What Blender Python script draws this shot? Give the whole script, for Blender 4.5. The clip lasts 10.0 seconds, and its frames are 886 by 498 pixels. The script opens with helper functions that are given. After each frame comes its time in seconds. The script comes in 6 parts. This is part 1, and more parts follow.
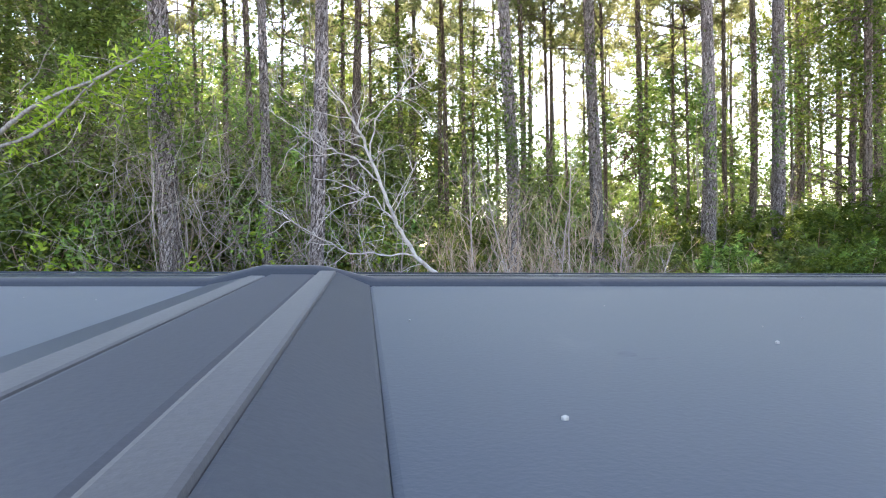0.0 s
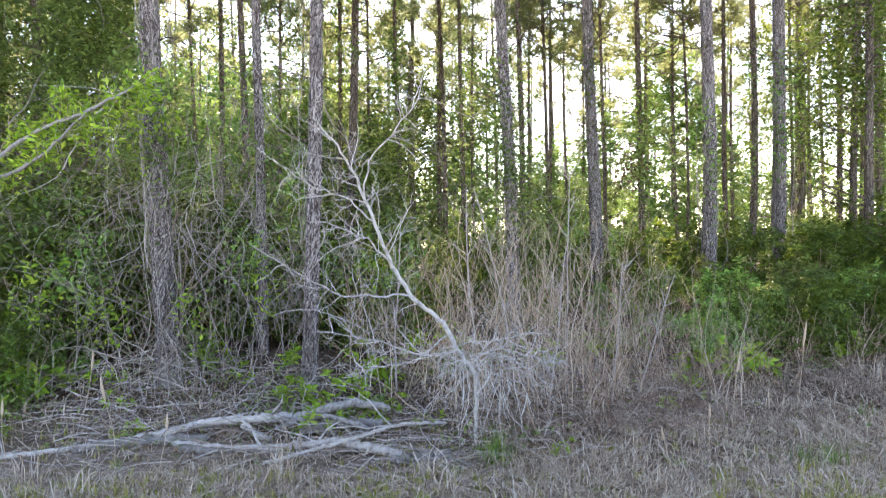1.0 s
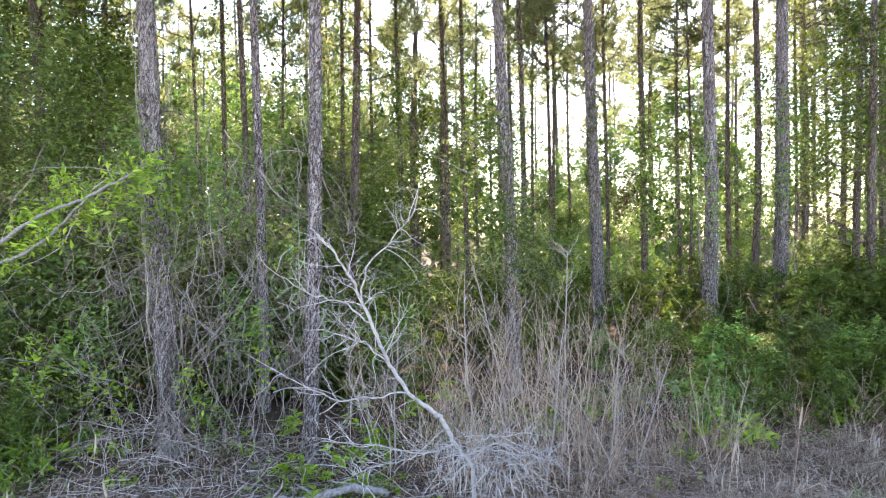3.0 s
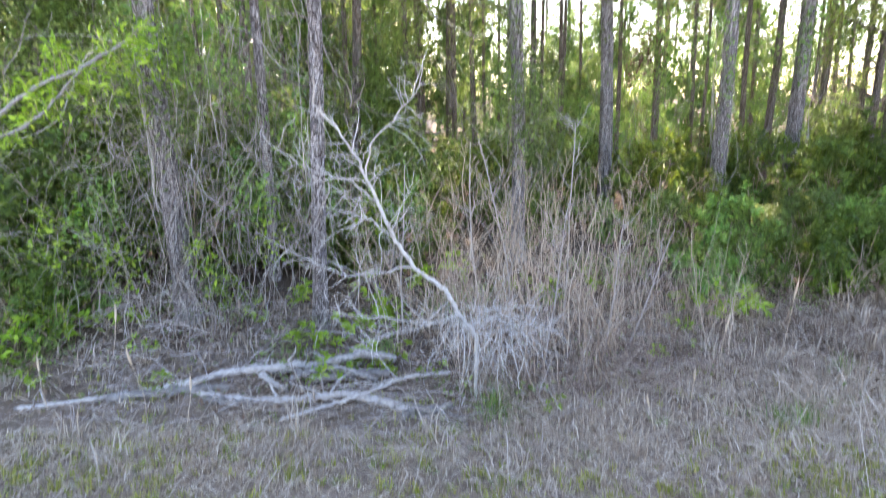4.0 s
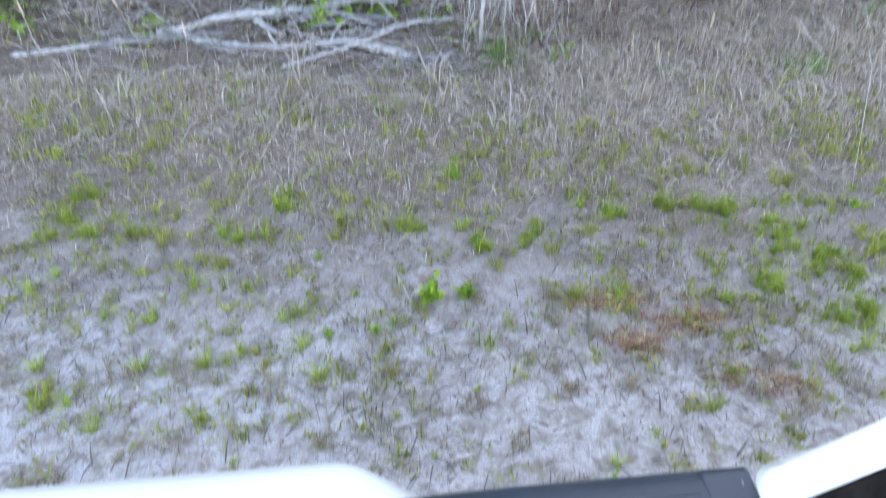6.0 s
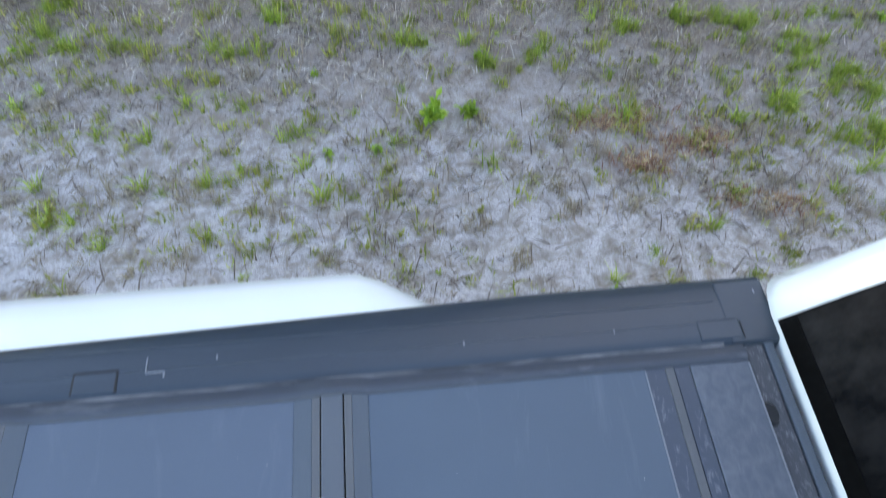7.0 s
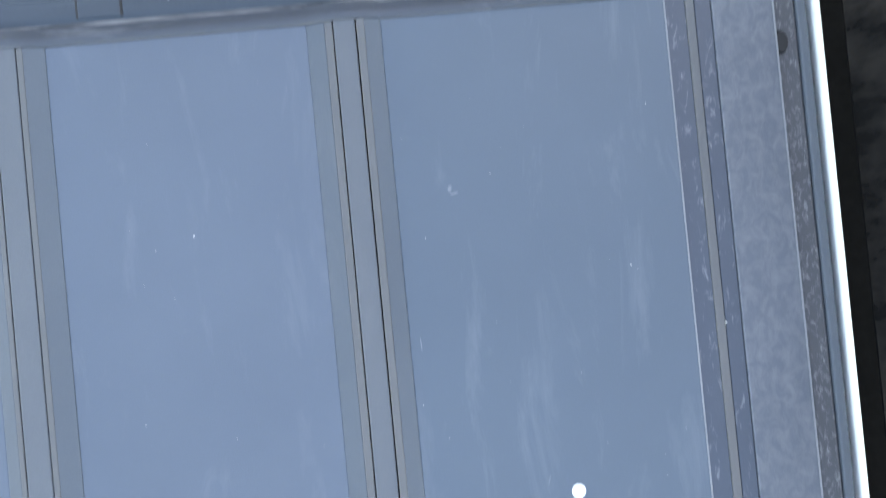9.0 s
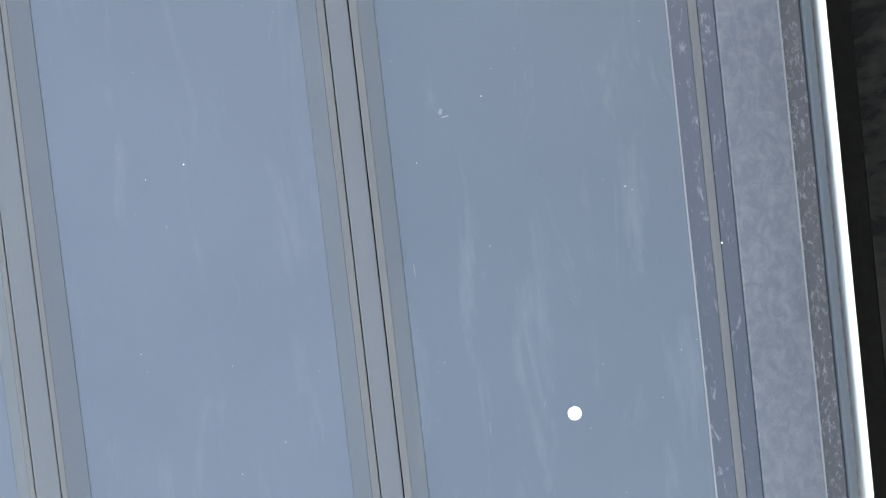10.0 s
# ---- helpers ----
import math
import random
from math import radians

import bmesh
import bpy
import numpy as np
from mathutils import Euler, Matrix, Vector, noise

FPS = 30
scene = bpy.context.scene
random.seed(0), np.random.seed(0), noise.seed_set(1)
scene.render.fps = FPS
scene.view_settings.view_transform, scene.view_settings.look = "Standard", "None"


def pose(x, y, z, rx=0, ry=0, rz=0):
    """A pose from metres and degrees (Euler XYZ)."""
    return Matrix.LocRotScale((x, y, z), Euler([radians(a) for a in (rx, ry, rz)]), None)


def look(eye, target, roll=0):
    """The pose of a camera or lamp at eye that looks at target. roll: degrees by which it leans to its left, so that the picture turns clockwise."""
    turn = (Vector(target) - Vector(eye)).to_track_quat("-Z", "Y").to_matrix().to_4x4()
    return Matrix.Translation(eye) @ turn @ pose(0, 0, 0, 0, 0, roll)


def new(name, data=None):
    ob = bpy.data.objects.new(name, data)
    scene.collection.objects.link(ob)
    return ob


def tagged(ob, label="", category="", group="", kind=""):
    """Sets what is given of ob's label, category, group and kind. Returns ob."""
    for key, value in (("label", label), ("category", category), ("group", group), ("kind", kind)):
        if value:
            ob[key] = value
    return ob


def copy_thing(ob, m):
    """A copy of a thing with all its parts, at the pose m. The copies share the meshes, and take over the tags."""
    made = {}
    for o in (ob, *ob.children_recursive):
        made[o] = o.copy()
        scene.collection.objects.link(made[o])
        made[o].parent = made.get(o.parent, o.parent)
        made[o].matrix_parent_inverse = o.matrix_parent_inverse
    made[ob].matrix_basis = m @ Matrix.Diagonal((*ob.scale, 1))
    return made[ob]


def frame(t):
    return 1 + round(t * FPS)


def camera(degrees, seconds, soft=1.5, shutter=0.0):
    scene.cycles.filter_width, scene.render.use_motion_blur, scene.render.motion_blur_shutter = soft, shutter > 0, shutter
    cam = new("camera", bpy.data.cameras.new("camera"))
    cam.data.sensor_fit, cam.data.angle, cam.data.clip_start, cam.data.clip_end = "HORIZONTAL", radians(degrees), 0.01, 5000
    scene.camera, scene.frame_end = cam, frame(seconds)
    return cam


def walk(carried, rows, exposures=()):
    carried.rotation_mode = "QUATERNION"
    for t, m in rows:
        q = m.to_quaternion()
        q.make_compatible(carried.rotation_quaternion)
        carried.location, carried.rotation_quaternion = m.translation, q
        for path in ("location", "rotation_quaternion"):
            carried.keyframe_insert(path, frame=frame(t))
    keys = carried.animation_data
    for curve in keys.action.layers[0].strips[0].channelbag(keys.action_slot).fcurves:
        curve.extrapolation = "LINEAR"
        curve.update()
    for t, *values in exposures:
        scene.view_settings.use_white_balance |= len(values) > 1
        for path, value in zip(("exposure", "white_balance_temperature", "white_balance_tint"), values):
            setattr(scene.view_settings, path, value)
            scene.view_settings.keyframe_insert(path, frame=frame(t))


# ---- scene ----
cam = camera(67.7, 10.0, soft=1.1, shutter=0.65)
PATH = [
    (0, (0.003, 0.011, 1.470), (0.004, 2.011, 1.464), -0.4),
    (0.3, (0.005, 0.018, 1.472), (0.006, 2.018, 1.465), -0.4),
    (0.5, (0.034, 0.08, 1.541), (0.035, 2.08, 1.534), -0.5),
    (1, (0.041, 0.113, 1.798), (0.042, 2.113, 1.791), -0.5),
    (1.5, (0.071, 0.13, 2.039), (0.075, 2.13, 2.032), -0.5),
    (2, (0.099, 0.103, 2.253), (0.106, 2.103, 2.246), -0.4),
    (2.2, (0.112, 0.097, 2.325), (0.118, 2.097, 2.320), -0.4),
    (3.3, (0.120, 0.077, 2.795), (0.096, 2.075, 2.706), -0.4),
    (3.5, (0.126, 0.079, 2.827), (0.098, 2.069, 2.631), -0.3),
    (4, (0.121, 0.102, 2.809), (0.086, 2.05, 2.359), -0.5),
    (4.5, (0.132, 0.12, 2.796), (0.091, 1.996, 2.106), -0.5),
    (5, (0.143, 0.128, 2.782), (0.094, 1.905, 1.864), -0.6),
    (5.5, (0.145, 0.14, 2.775), (0.093, 1.784, 1.636), -0.6),
    (5.7, (0.151, 0.135, 2.763), (0.095, 1.718, 1.542), -0.8),
    (6.8, (0.093, 0.166, 2.666), (0.066, 1.32, 1.033), -0.2),
    (7, (0.096, 0.152, 2.665), (0.069, 1.233, 0.983), -0.3),
    (7.5, (0.094, 0.142, 2.666), (0.069, 1.003, 0.861), -0.4),
    (8, (0.081, 0.143, 2.673), (0.064, 0.749, 0.768), -0.4),
    (8.5, (0.062, 0.129, 2.678), (0.061, 0.495, 0.712), 1.1),
    (9, (0.061, 0.12, 2.685), (0.074, 0.195, 0.686), 11.2),
    (9.5, (0.085, 0.031, 2.687), (0.085, 0.036, 0.687), 0.5),
    (10, (0.086, 0.021, 2.673), (0.086, 0.026, 0.673), 0.4),
]
EXPOSURES = [(0, 2.38, 7700, 15.5), (0.5, 2.46, 7650, 15.5), (1.0, 2.48, 7700, 15.5), (2.0, 2.48, 7700, 15.5), (3.5, 2.60, 7300, 17), (4.5, 3.1, 7300, 17), (5.0, 3.26, 7350, 17), (5.5, 3.22, 7500, 16.5), (7.0, 2.68, 7700, 10.5), (8.0, 2.78, 7800, 9.5), (8.5, 2.88, 8300, 10), (9.0, 3.3, 9000, 10.5), (9.5, 3.35, 10400, 11), (10.0, 3.35, 11000, 11)]
walk(cam, [(t, look(eye, target, roll)) for t, eye, target, roll in PATH], EXPOSURES)

# ---------------------------------------------------------------- light
SUN_EL, SUN_AZ = 48.0, 9.0      # degrees above the horizon; degrees from +y towards +x
world = bpy.data.worlds.new("sky")
scene.world = world
world.use_nodes = True
wn = world.node_tree.nodes
sky = wn.new("ShaderNodeTexSky")
sky.sky_type = "NISHITA"
sky.sun_disc = False
sky.sun_elevation, sky.sun_rotation = radians(SUN_EL), radians(SUN_AZ)
sky.air_density, sky.dust_density, sky.ozone_density = 1.0, 0.7, 1.2
wn["Background"].inputs["Strength"].default_value = 0.15
world.node_tree.links.new(sky.outputs["Color"], wn["Background"].inputs["Color"])
sun = new("sun", bpy.data.lights.new("sun", "SUN"))
sun.data.energy, sun.data.angle, sun.data.color = 3.4, radians(0.6), (1.0, 0.90, 0.74)
sd = Vector((math.sin(radians(SUN_AZ)) * math.cos(radians(SUN_EL)), math.cos(radians(SUN_AZ)) * math.cos(radians(SUN_EL)), math.sin(radians(SUN_EL))))
sun.matrix_world = look(sd * 60, (0, 0, 0))


# ---------------------------------------------------------------- materials
def material(name, rough=0.7, spec=0.4, metal=0.0):
    m = bpy.data.materials.new(name)
    m.use_nodes = True
    b = m.node_tree.nodes["Principled BSDF"]
    b.inputs["Roughness"].default_value = rough
    b.inputs["Specular IOR Level"].default_value = spec
    b.inputs["Metallic"].default_value = metal
    return m, m.node_tree.nodes, m.node_tree.links, b


def coords(n, l, scale=(1, 1, 1), kind="Object"):
    tc, mp = n.new("ShaderNodeTexCoord"), n.new("ShaderNodeMapping")
    l.new(tc.outputs[kind], mp.inputs["Vector"])
    mp.inputs["Scale"].default_value = scale
    return mp.outputs["Vector"]


def noise_tex(n, l, vec, scale, detail=6, rough=0.6, dist=0.0):
    t = n.new("ShaderNodeTexNoise")
    t.inputs["Scale"].default_value, t.inputs["Detail"].default_value = scale, detail
    t.inputs["Roughness"].default_value, t.inputs["Distortion"].default_value = rough, dist
    if vec is not None:
        l.new(vec, t.inputs["Vector"])
    return t.outputs["Fac"]


def ramp(n, l, fac, stops):
    r = n.new("ShaderNodeValToRGB")
    while len(r.color_ramp.elements) < len(stops):
        r.color_ramp.elements.new(0.5)
    for e, (p, c) in zip(r.color_ramp.elements, stops):
        e.position, e.color = p, (*c, 1) if len(c) == 3 else c
    l.new(fac, r.inputs["Fac"])
    return r.outputs["Color"]


def grey(n, l, fac, lo, hi):
    r = n.new("ShaderNodeMapRange")
    r.inputs["From Min"].default_value, r.inputs["From Max"].default_value = lo, hi
    l.new(fac, r.inputs["Value"])
    return r.outputs["Result"]


def mix(n, l, fac, a, b, blend="MIX"):
    m = n.new("ShaderNodeMix")
    m.data_type, m.blend_type = "RGBA", blend
    for sock, v in ((m.inputs[0], fac), (m.inputs[6], a), (m.inputs[7], b)):
        if isinstance(v, bpy.types.NodeSocket):
            l.new(v, sock)
        elif isinstance(v, (int, float)):
            sock.default_value = v
        else:
            sock.default_value = (*v, 1)
    return m.outputs[2]


def bump(n, l, b, height, strength=0.4, distance=0.01):
    k = n.new("ShaderNodeBump")
    k.inputs["Strength"].default_value, k.inputs["Distance"].default_value = strength, distance
    l.new(height, k.inputs["Height"])
    l.new(k.outputs["Normal"], b.inputs["Normal"])


def leaf_material(name, stops, through_colour, amount=0.4, rough=0.45):
    m, n, l, b = material(name, rough, 0.35)
    geo = n.new("ShaderNodeNewGeometry")
    c = ramp(n, l, geo.outputs["Random Per Island"], stops)
    info = n.new("ShaderNodeObjectInfo")
    hs = n.new("ShaderNodeHueSaturation")
    l.new(c, hs.inputs["Color"])
    patchwork = grey(n, l, noise_tex(n, l, coords(n, l), 5.5, 3, 0.6), 0.34, 0.68)
    both = n.new("ShaderNodeMath")
    both.operation = "MULTIPLY"
    l.new(grey2(n, l, info.outputs["Random"], 0.75, 1.25), both.inputs[0])
    l.new(grey2(n, l, patchwork, 0.62, 1.38), both.inputs[1])
    l.new(both.outputs[0], hs.inputs["Value"])
    l.new(hs.outputs["Color"], b.inputs["Base Color"])
    tr, sh = n.new("ShaderNodeBsdfTranslucent"), n.new("ShaderNodeMixShader")
    l.new(mix(n, l, 0.6, hs.outputs["Color"], through_colour), tr.inputs["Color"])
    sh.inputs["Fac"].default_value = amount
    l.new(b.outputs["BSDF"], sh.inputs[1])
    l.new(tr.outputs["BSDF"], sh.inputs[2])
    l.new(sh.outputs["Shader"], n["Material Output"].inputs["Surface"])
    return m


def grey2(n, l, fac, lo, hi):
    r = n.new("ShaderNodeMapRange")
    r.inputs["To Min"].default_value, r.inputs["To Max"].default_value = lo, hi
    l.new(fac, r.inputs["Value"])
    return r.outputs["Result"]


def stick_material(name, stops, patch, rough=0.85, fine=60):
    """Dead wood, stems and blades: a colour of its own for each piece, blotched along it."""
    m, n, l, b = material(name, rough, 0.25)
    geo = n.new("ShaderNodeNewGeometry")
    c = ramp(n, l, geo.outputs["Random Per Island"], stops)
    f = noise_tex(n, l, coords(n, l), fine, 5)
    l.new(mix(n, l, grey(n, l, f, 0.45, 0.75), c, patch), b.inputs["Base Color"])
    bump(n, l, b, f, 0.4, 0.004)
    return m


def bark_material(name, plates, cracks, moss, scale=1.0):
    m, n, l, b = material(name, 0.9, 0.2)
    v = coords(n, l, (1, 1, 0.34))
    warp = noise_tex(n, l, coords(n, l, (1, 1, 0.4)), 7 * scale, 5, 0.65)
    vo = n.new("ShaderNodeTexVoronoi")
    vo.feature = "DISTANCE_TO_EDGE"
    vo.inputs["Scale"].default_value = 30 * scale
    l.new(mix(n, l, 0.3, v, warp, "ADD"), vo.inputs["Vector"])
    ridge = grey(n, l, noise_tex(n, l, coords(n, l, (1, 1, 0.16)), 24 * scale, 6, 0.75, 1.4), 0.38, 0.54)
    plate = grey(n, l, vo.outputs["Distance"], 0.01, 0.14)
    edge = mix(n, l, 0.8, plate, ridge, "MULTIPLY")
    fine = noise_tex(n, l, coords(n, l, (1, 1, 0.5)), 60 * scale, 7, 0.7)
    big = noise_tex(n, l, coords(n, l, (1, 1, 0.4)), 2.2, 4)
    c = mix(n, l, edge, cracks, ramp(n, l, fine, plates))
    c = mix(n, l, grey(n, l, big, 0.56, 0.74), c, moss)
    l.new(c, b.inputs["Base Color"])
    bump(n, l, b, mix(n, l, 0.35, edge, fine), 1.0, 0.025)
    return m


M = {}
M["bark"] = bark_material("pine_bark", [(0.3, (0.24, 0.205, 0.20)), (0.5, (0.48, 0.43, 0.43)), (0.75, (0.72, 0.67, 0.675))], (0.06, 0.042, 0.038), (0.42, 0.40, 0.37))
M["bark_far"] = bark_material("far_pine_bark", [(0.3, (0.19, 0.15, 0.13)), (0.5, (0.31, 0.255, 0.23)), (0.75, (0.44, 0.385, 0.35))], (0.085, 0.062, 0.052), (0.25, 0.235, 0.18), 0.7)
M["dead"] = stick_material("weathered_deadwood", [(0.0, (0.15, 0.115, 0.10)), (0.45, (0.36, 0.30, 0.275)), (0.8, (0.52, 0.465, 0.445)), (1.0, (0.66, 0.615, 0.60))], (0.23, 0.185, 0.17))
M["log"] = stick_material("bleached_log", [(0.0, (0.45, 0.415, 0.40)), (1.0, (0.60, 0.565, 0.55))], (0.24, 0.205, 0.19), fine=20)
# dark logs, also laid where there is only shadow under other logs
M["log_dark"] = stick_material("shade_and_dark_log", [(0.0, (0.13, 0.115, 0.105)), (1.0, (0.24, 0.22, 0.21))], (0.36, 0.34, 0.33), fine=12)
M["stem"] = stick_material("dry_shrub_stem", [(0.0, (0.26, 0.175, 0.125)), (0.5, (0.47, 0.355, 0.27)), (1.0, (0.64, 0.53, 0.44))], (0.36, 0.27, 0.21))
M["cane"] = stick_material("dry_cane", [(0.0, (0.10, 0.065, 0.05)), (0.5, (0.27, 0.19, 0.15)), (0.85, (0.42, 0.325, 0.275)), (1.0, (0.62, 0.54, 0.47))], (0.18, 0.125, 0.10))
M["vine"] = stick_material("dry_vine", [(0.0, (0.15, 0.12, 0.105)), (0.5, (0.31, 0.265, 0.245)), (1.0, (0.55, 0.51, 0.49))], (0.24, 0.20, 0.185))
M["straw"] = stick_material("dry_grass", [(0.0, (0.17, 0.11, 0.068)), (0.3, (0.42, 0.30, 0.205)), (0.8, (0.64, 0.53, 0.425)), (1.0, (0.78, 0.69, 0.585))], (0.40, 0.305, 0.23))
M["leaf"] = leaf_material("broad_leaf", [(0.0, (0.022, 0.05, 0.012)), (0.4, (0.07, 0.135, 0.026)), (0.75, (0.17, 0.28, 0.065)), (1.0, (0.36, 0.43, 0.14))], (0.40, 0.48, 0.18), 0.5, 0.38)
# lighter green: young leaves, and far saplings with sunlight put into the colour
M["leaf_light"] = leaf_material("young_and_sunlit_leaf", [(0.0, (0.045, 0.13, 0.024)), (0.5, (0.14, 0.30, 0.06)), (1.0, (0.32, 0.46, 0.11))], (0.42, 0.54, 0.18), 0.33, 0.36)
M["leaf_fresh"] = leaf_material("fresh_leaf", [(0.0, (0.13, 0.27, 0.03)), (0.5, (0.26, 0.44, 0.045)), (1.0, (0.44, 0.56, 0.09))], (0.46, 0.58, 0.06), 0.45)
M["leaf_fallen"] = stick_material("fallen_leaf", [(0.0, (0.09, 0.055, 0.04)), (0.5, (0.20, 0.125, 0.09)), (1.0, (0.38, 0.27, 0.20))], (0.16, 0.10, 0.075))
M["litter"] = stick_material("plant_litter", [(0.0, (0.10, 0.075, 0.06)), (0.5, (0.24, 0.185, 0.15)), (0.85, (0.42, 0.35, 0.29)), (1.0, (0.66, 0.58, 0.50))], (0.20, 0.155, 0.125))
M["umber"] = stick_material("dead_grass_dark", [(0.0, (0.09, 0.057, 0.044)), (0.4, (0.23, 0.155, 0.12)), (0.8, (0.43, 0.33, 0.26)), (1.0, (0.72, 0.61, 0.51))], (0.21, 0.145, 0.11))
M["twig_pale"] = stick_material("bleached_twig", [(0.0, (0.40, 0.37, 0.36)), (1.0, (0.70, 0.675, 0.665))], (0.44, 0.41, 0.40))
M["twig_grey"] = stick_material("grey_twig", [(0.0, (0.30, 0.265, 0.25)), (0.5, (0.50, 0.46, 0.445)), (1.0, (0.74, 0.70, 0.69))], (0.36, 0.32, 0.305))
M["log_grey"] = stick_material("grey_log", [(0.0, (0.25, 0.235, 0.23)), (1.0, (0.38, 0.36, 0.355))], (0.10, 0.085, 0.08), fine=38)
M["leaf_dark"] = leaf_material("evergreen_leaf", [(0.0, (0.028, 0.06, 0.014)), (0.6, (0.085, 0.15, 0.030)), (1.0, (0.22, 0.29, 0.055))], (0.26, 0.34, 0.05), 0.4)
M["needle"] = leaf_material("pine_needle", [(0.0, (0.06, 0.10, 0.03)), (0.6, (0.11, 0.165, 0.05)), (1.0, (0.20, 0.21, 0.08))], (0.56, 0.58, 0.30), 0.6)
M["tan"] = stick_material("withered_tuft", [(0.0, (0.17, 0.12, 0.08)), (0.6, (0.34, 0.27, 0.18)), (1.0, (0.50, 0.44, 0.30))], (0.27, 0.21, 0.15))
M["blade"] = leaf_material("green_grass", [(0.0, (0.20, 0.23, 0.04)), (0.4, (0.36, 0.38, 0.06)), (0.8, (0.52, 0.46, 0.12)), (1.0, (0.50, 0.36, 0.16))], (0.32, 0.42, 0.08), 0.35)
M["green_tuft"] = leaf_material("lush_grass", [(0.0, (0.06, 0.15, 0.035)), (0.6, (0.14, 0.26, 0.06)), (1.0, (0.32, 0.40, 0.10))], (0.30, 0.42, 0.08), 0.35)
M["tuft"] = leaf_material("bright_grass", [(0.0, (0.16, 0.26, 0.04)), (0.6, (0.33, 0.42, 0.06)), (1.0, (0.52, 0.52, 0.12))], (0.40, 0.48, 0.08), 0.35)
M["weed"] = leaf_material("weed_leaf", [(0.0, (0.06, 0.16, 0.03)), (0.6, (0.15, 0.27, 0.04)), (1.0, (0.28, 0.36, 0.06))], (0.34, 0.45, 0.05), 0.35)

# sand under thin grass, thatch further out, leaf litter under the trees
m, n, l, b = material("sandy_ground", 0.95, 0.15)
pos = n.new("ShaderNodeNewGeometry").outputs["Position"]
sep = n.new("ShaderNodeSeparateXYZ")
l.new(pos, sep.inputs["Vector"])
big, mid, fine = noise_tex(n, l, pos, 0.9, 5), noise_tex(n, l, pos, 6, 6), noise_tex(n, l, pos, 70, 6, 0.7)
sand = ramp(n, l, fine, [(0.25, (0.30, 0.255, 0.235)), (0.45, (0.52, 0.472, 0.455)), (0.72, (0.73, 0.685, 0.67))])
crumb = noise_tex(n, l, pos, 210, 3, 0.6)
sand = mix(n, l, grey(n, l, crumb, 0.56, 0.66), sand, (0.20, 0.155, 0.12))
patch = noise_tex(n, l, pos, 11, 7, 0.7, 0.5)
sand = mix(n, l, grey(n, l, patch, 0.45, 0.64), sand, (0.29, 0.235, 0.185))
thatch = ramp(n, l, fine, [(0.25, (0.12, 0.082, 0.062)), (0.5, (0.275, 0.21, 0.165)), (0.8, (0.46, 0.37, 0.31))])
litter = ramp(n, l, fine, [(0.25, (0.045, 0.032, 0.024)), (0.5, (0.125, 0.09, 0.07)), (0.8, (0.25, 0.19, 0.155))])
wob = n.new("ShaderNodeMath")
wob.operation = "MULTIPLY_ADD"
l.new(big, wob.inputs[0])
wob.inputs[1].default_value = 2.6
l.new(sep.outputs["Y"], wob.inputs[2])
wob2 = n.new("ShaderNodeMath")
wob2.operation = "MULTIPLY_ADD"
l.new(mid, wob2.inputs[0])
wob2.inputs[1].default_value = 1.5
l.new(wob.outputs[0], wob2.inputs[2])
c = mix(n, l, grey(n, l, wob2.outputs[0], 4.0, 5.9), sand, thatch)
c = mix(n, l, grey(n, l, wob2.outputs[0], 7.0, 8.4), c, litter)
l.new(c, b.inputs["Base Color"])
bump(n, l, b, mix(n, l, 0.5, mid, fine), 0.8, 0.03)
M["ground"] = m

# the cover's panels: matt dark vinyl-coated board, a little chalky
def cover_material(name, lo, hi, rough, dust, amount, blotch=4, stretch=(3, 0.6, 1), spread=(0.55, 0.85), sheen=0.12, spec=0.4):
    m, n, l, b = material(name, rough, spec)
    v = coords(n, l)
    f, g = noise_tex(n, l, v, 450, 3), noise_tex(n, l, v, 2.5, 5)
    c = ramp(n, l, mix(n, l, 0.5, f, g), [(0.3, lo), (0.7, hi)])
    d = grey(n, l, noise_tex(n, l, coords(n, l, stretch), blotch, 8, 0.7, 0.6), *spread)
    am = n.new("ShaderNodeMath")
    am.operation = "MULTIPLY"
    l.new(d, am.inputs[0])
    am.inputs[1].default_value = amount
    l.new(mix(n, l, am.outputs[0], c, dust), b.inputs["Base Color"])
    l.new(grey2(n, l, g, rough - 0.07, rough + 0.07), b.inputs["Roughness"])
    b.inputs["Sheen Weight"].default_value, b.inputs["Sheen Roughness"].default_value = sheen, 0.45
    bump(n, l, b, f, 0.25, 0.0006)
    return m


M["panel"] = cover_material("matt_panel", (0.061, 0.078, 0.103), (0.081, 0.101, 0.130), 0.55, (0.17, 0.185, 0.21), 0.34, sheen=0.13)
M["border"] = cover_material("satin_aluminium_border", (0.062, 0.074, 0.088), (0.081, 0.094, 0.109), 0.55, (0.15, 0.15, 0.155), 0.35, sheen=0.0, spec=0.28)
M["border_front"] = cover_material("dark_navy_border", (0.034, 0.044, 0.061), (0.049, 0.060, 0.079), 0.5, (0.20, 0.21, 0.225), 0.8, 60, (1, 0.4, 1), (0.56, 0.72), sheen=0.04)
# front panel's own darker tone, with the cab's reflection put into the colour
M["panel_front"] = cover_material("matt_panel_cab_reflection", (0.053, 0.073, 0.096), (0.071, 0.093, 0.119), 0.55, (0.17, 0.19, 0.215), 0.42, sheen=0.14)
M["strip"] = cover_material("hinge_vinyl", (0.079, 0.086, 0.096), (0.101, 0.109, 0.120), 0.6, (0.16, 0.16, 0.165), 0.3, sheen=0.0, spec=0.28)
